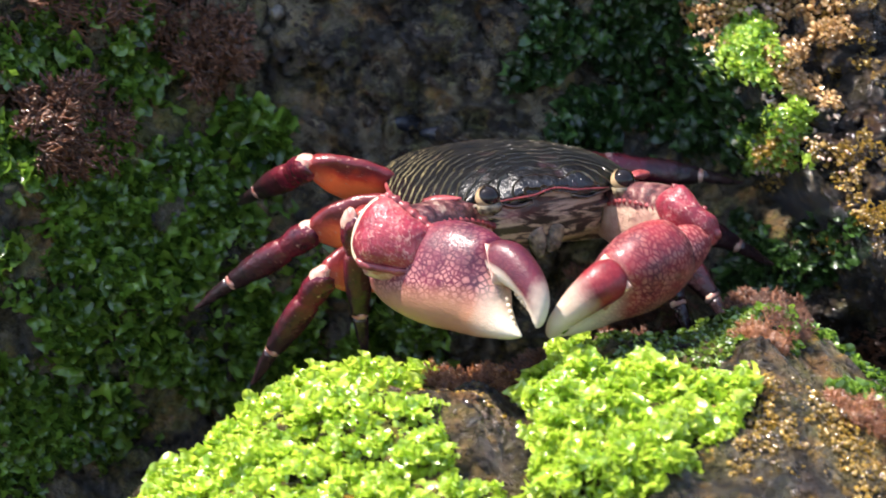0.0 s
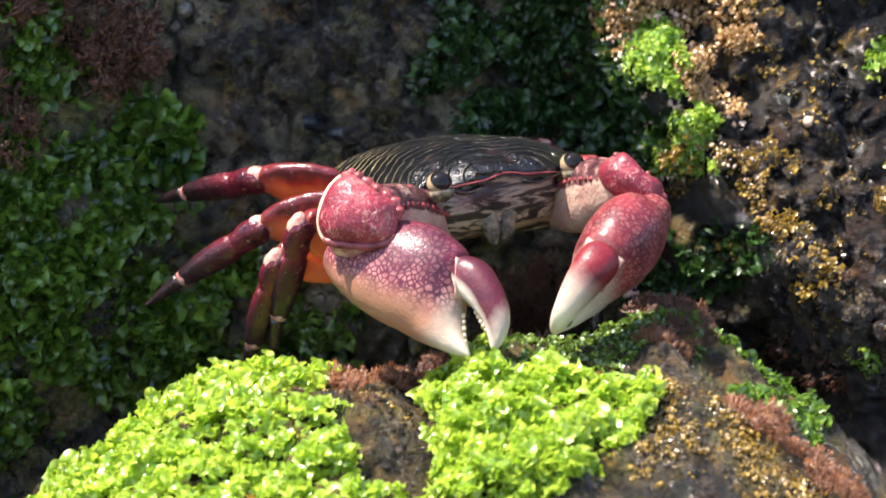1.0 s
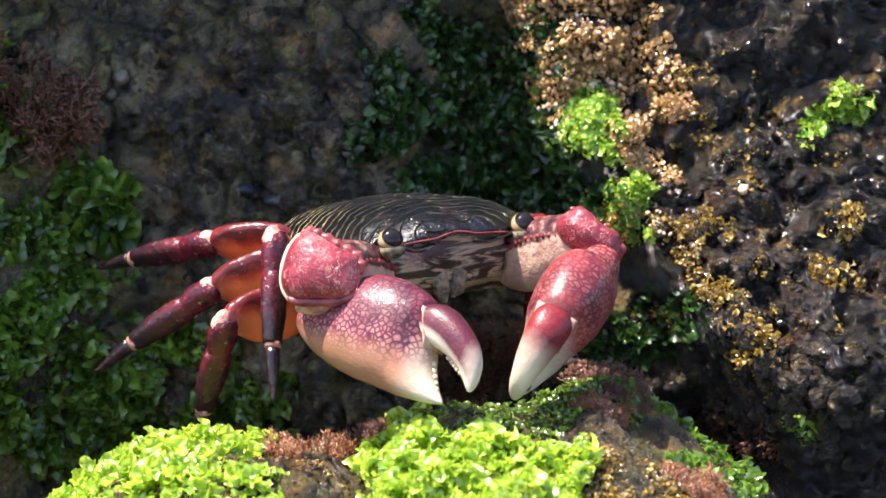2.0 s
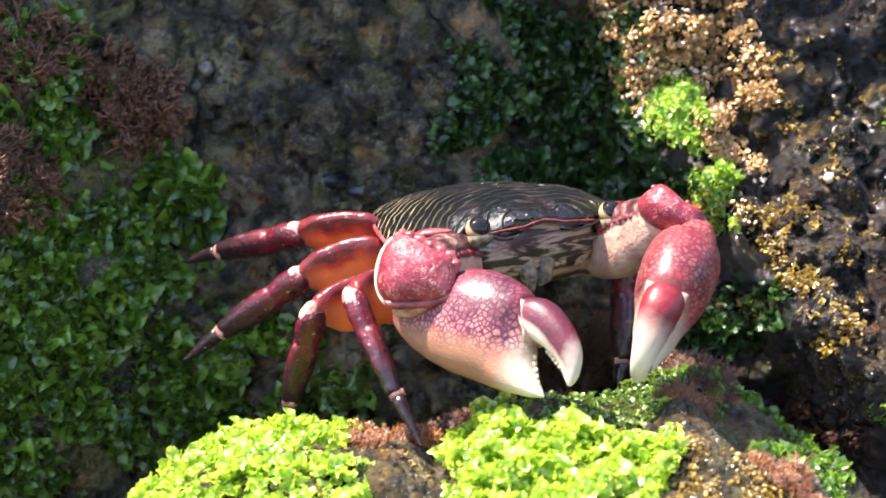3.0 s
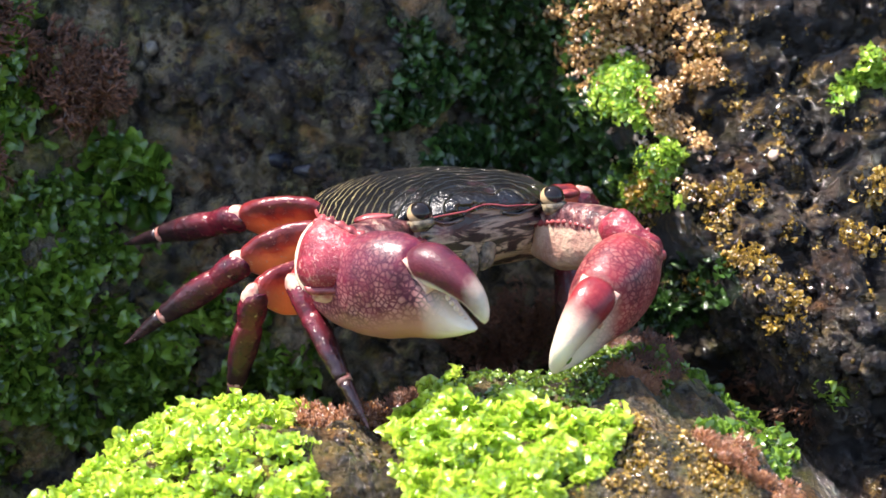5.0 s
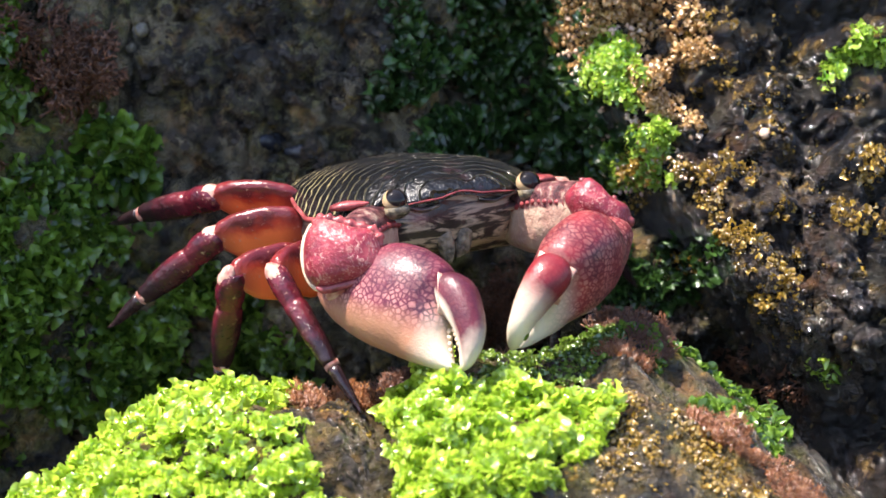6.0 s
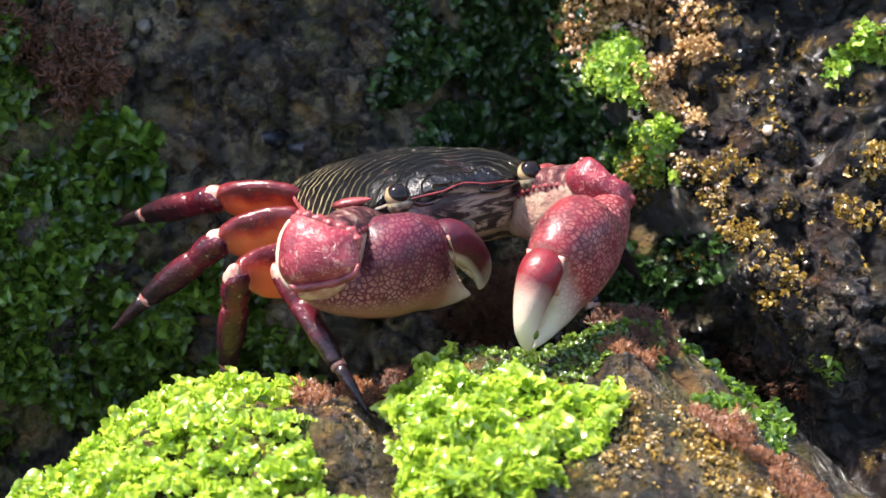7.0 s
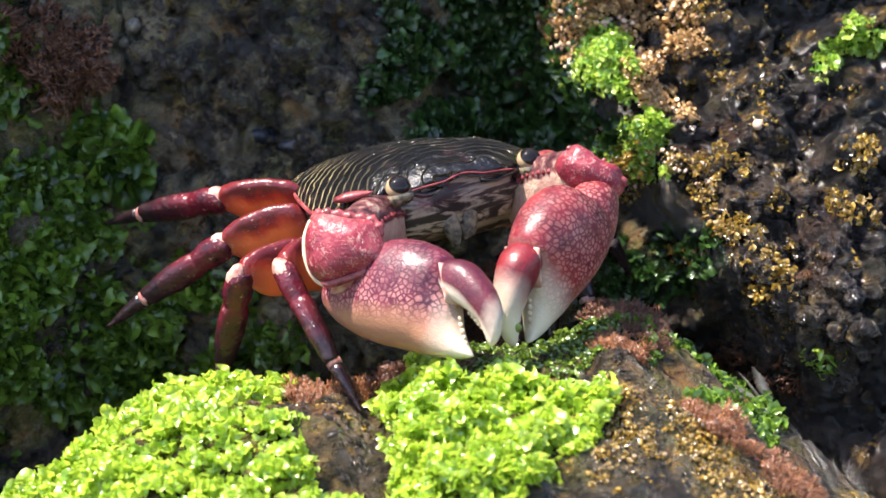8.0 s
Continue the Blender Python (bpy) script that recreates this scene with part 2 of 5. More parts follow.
def shin_material():
    """Crimson near the knee, turning black towards the ankle, with pale flecks."""
    m, nt, b = material("crimson_shin", 0.25)
    red = ramp(nt, grain(nt, 240, 4), (0.35, (0.03, 0.004, 0.010)), (0.65, (0.15, 0.013, 0.024)))
    red = mix(nt, ramp(nt, grain(nt, 700, 3), (0.62, 0.0), (0.72, 0.8)), red, (0.45, 0.22, 0.17))
    reach = calc(nt, "ADD", calc(nt, "MULTIPLY", axis(nt, 0), 60.0), calc(nt, "MULTIPLY", grain(nt, 300, 3), 0.5))
    nt.links.new(mix(nt, ramp(nt, calc(nt, "MULTIPLY", reach, 0.7), (0.40, 0.0), (0.80, 1.0)), red, (0.020, 0.008, 0.011)), b.inputs["Base Color"])
    relief(nt, b, calc(nt, "ADD", grain(nt, 900, 3), calc(nt, "MULTIPLY", ramp(nt, grain(nt, 1500, 2), (0.60, 0.0), (0.70, 1.0)), 0.7)), 0.35, 0.0006)
    return m


CARAPACE, FACE = carapace_material(), face_material()
PALM = shell_material("claw_shell", (0.0262, 0.0325), (-0.007, 0.0085), (0.030, 0.003, 0.014), (0.13, 0.010, 0.030), 0.85, (0.36, 0.17, 0.10), 0.0, (0.46, 0.20, 0.18), -0.20)
FINGER = shell_material("finger_shell", (0.0100, 0.0145), (-0.0028, 0.0022), (0.026, 0.003, 0.011), (0.10, 0.011, 0.024), 0.10, (0.70, 0.60, 0.48), 42.0)
RIGHT_PALM = shell_material("inner_claw_shell", (0.0235, 0.0305), (-0.018, 0.018), (0.05, 0.004, 0.012), (0.24, 0.018, 0.026), 0.9, (0.52, 0.26, 0.16), 0.0, (0.52, 0.21, 0.17))
RIGHT_FINGER = shell_material("pale_finger_shell", (0.0050, 0.0115), (-0.020, -0.006), (0.08, 0.004, 0.010), (0.24, 0.014, 0.020), 0.2)


def wrist_material():
    """Crimson with fine pale worm-like flecks and a few worn patches."""
    m, nt, b = material("wrist_shell", 0.38)
    b.inputs["Specular IOR Level"].default_value = 0.4
    red = ramp(nt, grain(nt, 190, 4), (0.3, (0.11, 0.008, 0.020)), (0.5, (0.25, 0.020, 0.036)), (0.72, (0.42, 0.085, 0.085)))
    fleck = ramp(nt, grain(nt, 1700, 2, 0.5, coords(nt, (1, 0.6, 1)), 1.4), (0.54, 0.0), (0.62, 0.7))
    where = ramp(nt, grain(nt, 260, 2), (0.38, 0.1), (0.60, 1.0))
    tone = mix(nt, calc(nt, "MULTIPLY", fleck, where), red, (0.60, 0.32, 0.26))
    nt.links.new(tone, b.inputs["Base Color"])
    b.inputs["Coat Weight"].default_value, b.inputs["Coat Roughness"].default_value = 0.35, 0.2
    b.inputs["Subsurface Weight"].default_value = 0.1
    b.inputs["Subsurface Radius"].default_value = (0.003, 0.0012, 0.0008)
    relief(nt, b, calc(nt, "ADD", calc(nt, "MULTIPLY", fleck, 0.5), grain(nt, 900, 4)), 0.5, 0.0006)
    return m


WRIST = wrist_material()


def arm_material():
    """Dark mottled purple-grey above the ridge, smooth cream-pink below."""
    m, nt, b = material("arm_shell", 0.33)
    high = calc(nt, "ADD", calc(nt, "MULTIPLY", axis(nt, 2), 140.0), calc(nt, "MULTIPLY", grain(nt, 260, 4), 0.5))
    pale = ramp(nt, grain(nt, 170, 3), (0.35, (0.40, 0.20, 0.16)), (0.6, (0.56, 0.38, 0.28)))
    dark = ramp(nt, grain(nt, 420, 4), (0.40, (0.03, 0.010, 0.014)), (0.55, (0.14, 0.05, 0.05)), (0.68, (0.36, 0.26, 0.20)))
    nt.links.new(mix(nt, ramp(nt, high, (0.38, 0.0), (0.46, 1.0)), pale, dark), b.inputs["Base Color"])
    relief(nt, b, grain(nt, 600, 4), 0.6, 0.0008)
    return m


ARM = arm_material()
RED_SHELL = plain("red_shell_rim", (0.11, 0.014, 0.018), (0.34, 0.07, 0.07), 500, 0.35)
THIGH = thigh_material()
SHIN = shin_material()
TOE = plain("black_toe", (0.012, 0.006, 0.008), (0.035, 0.018, 0.02), 300, 0.25)
JOINT = plain("cream_joint", (0.50, 0.36, 0.24), (0.72, 0.58, 0.42), 500, 0.35)
KNEE = plain("pinkish_knee", (0.36, 0.12, 0.10), (0.70, 0.50, 0.38), 350, 0.3)
MOUTH = plain("mouth_plate", (0.016, 0.014, 0.010), (0.30, 0.24, 0.16), 520, 0.5, 0.8)


def eye_material():
    """A dark cornea, turned up and outwards, on a cream stalk head."""
    m, nt, b = material("banded_eye", 0.07)
    d = nt.nodes.new("ShaderNodeVectorMath")
    d.operation = "DOT_PRODUCT"
    nt.links.new(coords(nt), d.inputs[0])
    d.inputs[1].default_value = (-0.05, -0.80, 0.60)
    k = calc(nt, "ADD", calc(nt, "MULTIPLY", d.outputs["Value"], 200.0), 0.5)
    cream = mix(nt, grain(nt, 900, 3), (0.26, 0.17, 0.09), (0.50, 0.36, 0.20))
    tone = mix(nt, ramp(nt, k, (0.67, 0.0), (0.71, 1.0)), cream, (0.010, 0.008, 0.008))
    tone = mix(nt, ramp(nt, k, (0.36, 1.0), (0.40, 0.0)), tone, (0.03, 0.022, 0.02))
    nt.links.new(tone, b.inputs["Base Color"])
    return m


EYE_BALL = eye_material()
EYE_BALL.node_tree.nodes["Principled BSDF"].inputs["Specular IOR Level"].default_value = 0.3
EYE_CUP = plain("eye_cup", (0.035, 0.03, 0.025), (0.36, 0.29, 0.18), 450, 0.25)
SHELLS = plain("barnacle_shell", (0.09, 0.08, 0.065), (0.30, 0.27, 0.22), 900, 0.45)
MUSSEL = plain("blue_black_mussel", (0.008, 0.009, 0.014), (0.03, 0.032, 0.04), 500, 0.2)
PALE_SHELL = plain("peach_shell", (0.46, 0.26, 0.17), (0.80, 0.62, 0.46), 500, 0.25)


# ---- mesh helpers (centimetres in, metres out) ----
def mesh_of(name, verts, faces, mat, smooth=True, scale=0.01):
    me = bpy.data.meshes.new(name)
    me.from_pydata([tuple(c * scale for c in v) for v in verts], [], faces)
    me.materials.append(mat)
    if smooth:
        me.polygons.foreach_set("use_smooth", [True] * len(faces))
    me.update()
    return me


def part(name, shape, mat, parent=None, label="", m=None):
    ob = new(name, mesh_of(name, shape[0], shape[1], mat))
    ob.parent = parent
    if m is not None:
        ob.matrix_basis = m
    return tagged(ob, label)


def sweep(rings, n=20, power=2.0, caps=True):
    """A closed tube through rings (centre, side, up, half width, half height); power above 2 squares the section."""
    verts, faces = [], []
    for c, e1, e2, a, b in rings:
        for i in range(n):
            t = 2 * math.pi * i / n
            cs, sn = math.cos(t), math.sin(t)
            x = math.copysign(abs(cs) ** (2 / power), cs) * a
            y = math.copysign(abs(sn) ** (2 / power), sn) * b
            verts.append(Vector(c) + Vector(e1) * x + Vector(e2) * y)
    for r in range(len(rings) - 1):
        for i in range(n):
            j = (i + 1) % n
            faces.append((r * n + i, r * n + j, (r + 1) * n + j, (r + 1) * n + i))
    if caps:
        verts.append(Vector(rings[0][0]))
        verts.append(Vector(rings[-1][0]))
        e, f, last = len(verts) - 2, len(verts) - 1, (len(rings) - 1) * n
        for i in range(n):
            j = (i + 1) % n
            faces.append((e, j, i))
            faces.append((f, last + i, last + j))
    return verts, faces


def glide(stops, count):
    """Smooth rows between given rows of numbers (Catmull-Rom)."""
    s, out = [np.array(r, float) for r in stops], []
    s = [2 * s[0] - s[1]] + s + [2 * s[-1] - s[-2]]
    for k in range(count):
        x = k / (count - 1) * (len(s) - 3)
        i = min(int(x), len(s) - 4)
        f = x - i
        a, b, c, d = s[i:i + 4]
        out.append(0.5 * (2 * b + (c - a) * f + (2 * a - 5 * b + 4 * c - d) * f * f + (3 * b - a - 3 * c + d) * f ** 3))
    return out


def loft(stops, count=18, n=20, power=2.2):
    """Along x: rows of x, centre z, half height, half thickness."""
    rows = glide(stops, count)
    return sweep([((x, 0, z), (0, 1, 0), (0, 0, 1), max(t, 0.01), max(h, 0.01)) for x, z, h, t in rows], n, power)


def bend(stops, count=16, n=16, power=2.0):
    """A curved horn in the xz plane: rows of x, z, half height, half thickness."""
    rows, rings = glide(stops, count), []
    for k, (x, z, h, t) in enumerate(rows):
        a, b = rows[max(k - 1, 0)], rows[min(k + 1, count - 1)]
        d = Vector((b[0] - a[0], 0, b[1] - a[1])).normalized()
        rings.append(((x, 0, z), (0, 1, 0), (-d.z, 0, d.x), max(t, 0.01), max(h, 0.01)))
    return sweep(rings, n, power)


def joined(*shapes):
    verts, faces = [], []
    for v, f in shapes:
        k = len(verts)
        verts += list(v)
        faces += [tuple(i + k for i in q) for q in f]
    return verts, faces


def ball(c, r, rings=10, n=14):
    rows = []
    for k in range(rings + 1):
        a = math.pi * (k / rings - 0.5)
        rows.append(((c[0], c[1], c[2] + r[2] * math.sin(a)), (1, 0, 0), (0, 1, 0), max(r[0] * math.cos(a), 0.001), max(r[1] * math.cos(a), 0.001)))
    return sweep(rows, n, 2.0, False)


def rough(shape, amount, freq, seed=0.0):
    return [Vector(v) + noise.noise_vector(Vector(v) * freq + Vector((seed, seed * 2, 0))) * amount for v in shape[0]], shape[1]


# ---- the rocks ----
def ease(x, a, b):
    x = min(max((x - a) / (b - a), 0.0), 1.0)
    return x * x * (3 - 2 * x)


def along(x, table):
    return float(np.interp(x, [r[0] for r in table], [r[1] for r in table]))


CREST = ((-30, -12), (-9, -6.2), (-5.7, -3.85), (-4.6, -3.45), (-3.6, -2.80), (-2.6, -2.54), (-1.8, -2.52), (-1.0, -2.62), (0.06, -2.55),
         (0.9, -2.15), (2.0, -1.93), (3.0, -1.70), (4.1, -1.42), (4.9, -1.50), (5.7, -2.05), (6.4, -2.60), (7.2, -3.25), (8.5, -4.3), (30, -16))


def ledge_at(u, turn):
    """The ledge: over its crest from the dark gap behind (turn below 0) to its seaward foot (turn above 0), in radians."""
    top = along(u, CREST)
    crest = 1.5 + 0.2 * math.sin(u * 0.8)
    if turn < 0:
        v, w = top - 5.0 * (1 - math.cos(turn)), crest + 2.2 * math.sin(turn)
    else:
        v, w = top - 6.5 * (1 - math.cos(turn)), crest + 8.0 * math.sin(turn)
    p = Vector((u, v, w))
    k = 0.30 * noise.fractal(p * 0.55, 0.9, 2.1, 3) + 0.13 * noise.fractal(p * 2.1 + Vector((7, 0, 0)), 0.8, 2.2, 4) + 0.05 * noise.noise(p * 7.0)
    hump = math.exp(-((u + 0.9) / 0.9) ** 2 - ((turn - 0.45) / 0.3) ** 2) * 0.45
    dip = math.exp(-((u - 0.25) / 0.4) ** 2 - ((turn - 0.55) / 0.4) ** 2) * 0.40 + math.exp(-((u - 4.95) / 0.55) ** 2 - ((turn - 0.36) / 0.20) ** 2) * 0.60
    out = Vector((0, math.cos(turn * 0.8), math.sin(turn * 0.8)))
    return p + out * (k + hump - dip)


EDGE = ((-12, 6.5), (-5, 8.2), (-3.5, 7.6), (-1.6, 6.9), (0.0, 6.0), (1.1, 5.15), (1.7, 4.85), (2.65, 4.45), (3.3, 4.12), (4.5, 3.80), (8, 2.7), (30, -2))


def wall_at(u, v):
    """Depth of the rock behind: it comes forward at either end, with a dark hollow before the other boulder."""
    w = -3.4 + 4.6 * (1 - ease(u, -11.5, -4.0)) - 0.10 * (v + 1) * (1 - ease(u, -9, -2))
    w -= (0.7 + 1.5 * ease(v, -0.5, 2.5)) * ease(u, 0.6, 3.0) * (1 - ease(v, 6.0, 9.0) * 0.6)
    r = u - along(v, EDGE)
    w += (2.9 + 0.25 * min(max(r, 0), 6)) * ease(r, -0.35, 0.45) - 1.0 * ease(-v, 0.2, 3.5) * ease(r, -0.3, 0.8) * (1 - ease(r, 1.5, 5))
    w -= 0.42 * (v - 3.5) * ease(r, 0.0, 0.8)
    w += 0.75 * noise.fractal(Vector((u, v, 9)) * 0.8, 0.9, 2.1, 2) * ease(r, 0.2, 1.2)
    w -= 0.9 * ease(-v, 1.0, 4.0) * (1 - ease(r, 0, 1))
    w += 0.6 * ease(u, 3.4, 4.6) * (1 - ease(u, 6.2, 7.4)) * (1 - ease(v, -0.6, 1.0))
    p = Vector((u, v, 0))
    w += 0.55 * noise.fractal(p * 0.42 + Vector((3, 1, 0)), 0.9, 2.1, 3)
    w += 0.36 * noise.fractal(p * 1.5 + Vector((0, 5, 2)), 0.75, 2.2, 5)
    w += 0.20 * ease(r, 0, 0.5) * (abs(noise.noise(p * 2.6)) - 0.2)
    bent = p + noise.noise_vector(p * 1.2) * 0.35
    near = noise.voronoi(bent * 1.3)[0]
    w += 0.70 * min(near[1] - near[0], 0.42) + 0.15 * noise.noise(p * 5.0) + 0.07 * noise.noise(p * 11.0)
    w -= 0.35 * max(0.0, 0.10 - abs(noise.noise(p * 0.9 + Vector((4, 8, 0))))) / 0.10
    w -= 0.018 * max(0.0, abs(u) - 13) ** 2 + 0.06 * max(0.0, v - 9) ** 2
    return w


def spread(a, b, near_a, near_b, step, far):
    """Grid stations: fine between near_a and near_b, coarse beyond."""
    x = [float(k) for k in np.arange(near_a, near_b, step)]
    k = near_b
    while k < b:
        x.append(k)
        k += step + (k - near_b) * far
    x.append(b)
    k, low = near_a - step, []
    while k > a:
        low.append(k)
        k -= step + (near_a - k) * far
    return [a] + low[::-1] + x


def sheet(name, us, qs, at, mat, back):
    verts = [P(*at(u, q)) for u in us for q in qs]
    n = len(qs)
    faces = [(i * n + j, (i + 1) * n + j, (i + 1) * n + j + 1, i * n + j + 1) for i in range(len(us) - 1) for j in range(n - 1)]
    m = len(us)
    loop = [i * n for i in range(m)] + [(m - 1) * n + j for j in range(1, n)] + [i * n + n - 1 for i in range(m - 2, -1, -1)] + list(range(n - 2, 0, -1))
    first = len(verts)
    verts += [back(verts[k]) for k in loop]
    c = len(loop)
    faces += [(loop[k], loop[(k + 1) % c], first + (k + 1) % c, first + k) for k in range(c)]
    faces.append(tuple(range(first, first + c)))
    return new(name, mesh_of(name, verts, faces, mat, True, 1.0))


def to_ground(p):
    return Vector((p.x, p.y, -0.03))


def inland(p):
    return p - OUT * ((p - HEART).dot(OUT) + 0.42)


tagged(sheet("rock_ledge", spread(-30, 30, -8.5, 10.5, 0.075, 0.25), np.linspace(-1.5, 0, 24).tolist() + np.linspace(0.012, 1.5, 110).tolist(), ledge_at, LEDGE_ROCK, to_ground),
       "sunlit weathered rock ledge under the sea lettuce", "rock", kind="structure")
tagged(sheet("rock_wall", spread(-36, 36, -10.5, 12.5, 0.075, 0.2), spread(-16, 26, -5.5, 7.0, 0.075, 0.2), lambda u, v: (u, v, wall_at(u, v) - 0.3 * ease(u - along(v, EDGE), -0.35, 0.1)), WALL_ROCK, inland),
       "dark wet boulder face behind the crab", "rock", kind="structure")


GOLD_ROCK = rock_material("golden_boulder", (0.012, 0.010, 0.010), (0.036, 0.027, 0.022), (0.11, 0.078, 0.048), (0.26, 0.16, 0.04), 0.16)


def boulder_at(r, v):
    u = along(v, EDGE) + r
    return u, v, wall_at(u, v) + 0.03 * ease(r, -0.4, 0.0) - 0.05 + 0.10 * noise.fractal(Vector((u, v, 4)) * 3.2, 0.8, 2.1, 3) * ease(r, -0.3, 0.3)


tagged(sheet("boulder", spread(-0.4, 30, -0.4, 5.5, 0.075, 0.2), spread(-16, 26, -5.5, 7.0, 0.075, 0.2), boulder_at, GOLD_ROCK, inland),
       "sunlit boulder crusted with golden weed", "rock", kind="structure")


def overhang_at(u, a):
    """A jutting brow of the boulder, above and to one side, that shades the face below it."""
    reach = along(u, ((-30, 4.6), (-17, 3.2), (-13, 2.6), (-10, 2.0), (-6, 1.8), (-2.9, 1.6)))
    p = Vector((u, 15 - 4.0 * math.cos(a), -16 + (16 + reach) * math.sin(a)))
    k = 0.5 * noise.fractal(Vector((u, a * 4, 3)) * 0.35, 0.9, 2.1, 3)
    return p + Vector((0, -math.cos(a), math.sin(a))) * k


def overhang():
    us = np.linspace(-30, -2.9, 60).tolist()
    angles = np.linspace(-0.3, math.pi + 0.3, 40).tolist()
    ring = [[P(*overhang_at(u, a)) for a in angles] for u in us]
    verts = [v for r in ring for v in r]
    n = len(angles)
    faces = [(i * n + j, (i + 1) * n + j, (i + 1) * n + j + 1, i * n + j + 1) for i in range(len(us) - 1) for j in range(n - 1)]
    for row in (0, len(us) - 1):
        verts.append(sum(ring[row], Vector()) / n)
        faces += [(len(verts) - 1, row * n + j, row * n + j + 1) for j in range(n - 1)]
        faces.append((len(verts) - 1, row * n + n - 1, row * n))
    return tagged(new("rock_overhang", mesh_of("rock_overhang", verts, faces, WALL_ROCK, True, 1.0)), "jutting rock brow above the boulder face", "rock", kind="structure")


overhang()


def shore(x, y):
    k = math.hypot(x, y)
    return 0.02 - 0.03 * min(k, 3) * 0.2 + 0.05 * noise.fractal(Vector((x, y, 0)) * 0.8, 0.9, 2.0, 3) * min(1, k)


def ground():
    xs = spread(-900, 900, -1.0, 1.0, 0.08, 0.25)
    n = len(xs)
    verts = [(x, y, shore(x, y)) for x in xs for y in xs]
    faces = [(i * n + j, (i + 1) * n + j, (i + 1) * n + j + 1, i * n + j + 1) for i in range(n - 1) for j in range(n - 1)]
    return tagged(new("ground", mesh_of("ground", verts, faces, SHORE_ROCK, True, 1.0)), "weathered rocky shore spreading to the horizon", "ground", kind="structure")


ground()


# ---- weed ----
def blade(seed, wide=1.0, rings=3, n=18):
    """A round ruffled leaf about one unit long, rooted at the origin, growing along z."""
    r = random.Random(seed)
    a, b, c, cup = (r.uniform(0, 6.283) for _ in range(3)), r.uniform(0.20, 0.42), r.uniform(0.10, 0.24), r.uniform(-0.6, 0.8)
    p, q, s = a
    verts, faces = [(0, cup * 0.02, 0.5)], []
    for k in range(1, rings + 1):
        x = k / rings
        for i in range(n):
            t = 2 * math.pi * i / n
            edge = x * (1 + 0.10 * math.sin(2 * t + s) + 0.05 * math.sin(4 * t + q))
            fold = b * x * x * math.sin(2 * t + p) + c * x ** 2.5 * math.sin(4 * t + q) + 0.07 * x ** 3 * math.sin(6 * t + s)
            verts.append((0.5 * wide * edge * math.cos(t), fold + cup * 0.5 * x * x * math.cos(t) ** 2, 0.5 + 0.5 * edge * math.sin(t)))
    for i in range(n):
        faces.append((0, 1 + i, 1 + (i + 1) % n))
    for k in range(rings - 1):
        for i in range(n):
            m, o = 1 + k * n, (i + 1) % n
            faces.append((m + i, m + n + i, m + n + o, m + o))
    return np.array(verts), faces


def sprig(seed, stem=0.036):
    """A little forked twig about one unit high, of thin three-sided branches."""
    r = random.Random(seed)
    verts, faces = [], []

    def twig(p, d, size, thick, depth):
        q = p + d * size
        side = d.orthogonal().normalized()
        other = d.cross(side)
        k = len(verts)
        for c, th in ((p, thick), (q, thick * 0.8)):
            for a in range(3):
                verts.append(c + (side * math.cos(a * 2.094) + other * math.sin(a * 2.094)) * th)
        for a in range(3):
            b = (a + 1) % 3
            faces.append((k + a, k + b, k + 3 + b, k + 3 + a))
        faces.append((k + 3, k + 4, k + 5))
        if depth:
            for s in range(r.choice((2, 2, 3))):
                bent = (d + Vector((r.uniform(-1, 1), r.uniform(-1, 1), r.uniform(-0.3, 0.7))) * 0.75).normalized()
                twig(q, bent, size * r.uniform(0.6, 0.85), thick * 0.8, depth - 1)

    for s in range(3):
        twig(Vector((r.uniform(-0.1, 0.1), r.uniform(-0.1, 0.1), 0)), Vector((r.uniform(-0.8, 0.8), r.uniform(-0.8, 0.8), 1)).normalized(), 0.34, stem, 3)
    return np.array([tuple(v) for v in verts]), faces


def lump(seed):
    """A small knobbly bead of weed or barnacle, one unit across."""
    v, f = ball((0, 0, 0.25), (0.5, 0.5, 0.42), 5, 8)
    v, f = rough((v, f), 0.30, 2.0, seed)
    return np.array([tuple(c) for c in v]), f


def cup(seed, rings=3, n=12):
    """A small puckered bowl of weed about one unit across, with a frilled, rolled rim, opening along z."""
    r = random.Random(seed + 500)
    p, q, s, deep = r.uniform(0, 6.283), r.uniform(0, 6.283), r.uniform(0, 6.283), r.uniform(0.35, 0.9)
    verts, faces = [(0, 0, 0.0)], []
    for k in range(1, rings + 1):
        x = k / rings
        for i in range(n):
            t = 2 * math.pi * i / n
            edge = 0.5 * x * (1 + 0.22 * math.sin(3 * t + p) * x + 0.12 * math.sin(5 * t + q))
            roll = deep * (x * x - 0.55 * x ** 5) + 0.16 * x * x * math.sin(3 * t + s) + 0.10 * x ** 3 * math.sin(6 * t + p)
            verts.append((edge * math.cos(t), edge * math.sin(t), roll))
    for i in range(n):
        faces.append((0, 1 + i, 1 + (i + 1) % n))
    for k in range(rings - 1):
        for i in range(n):
            m, o = 1 + k * n, (i + 1) % n
            faces.append((m + i, m + n + i, m + n + o, m + o))
    return np.array(verts), faces


BLADES = [blade(s, random.Random(s).uniform(0.7, 1.2)) for s in range(10)]
FRILLS = [cup(s) for s in range(9)] + BLADES[:3]
SPRIGS = [sprig(s) for s in range(6)]
COARSE_SPRIGS = [sprig(s + 20, 0.062) for s in range(6)]
LUMPS = [lump(s) for s in range(6)]


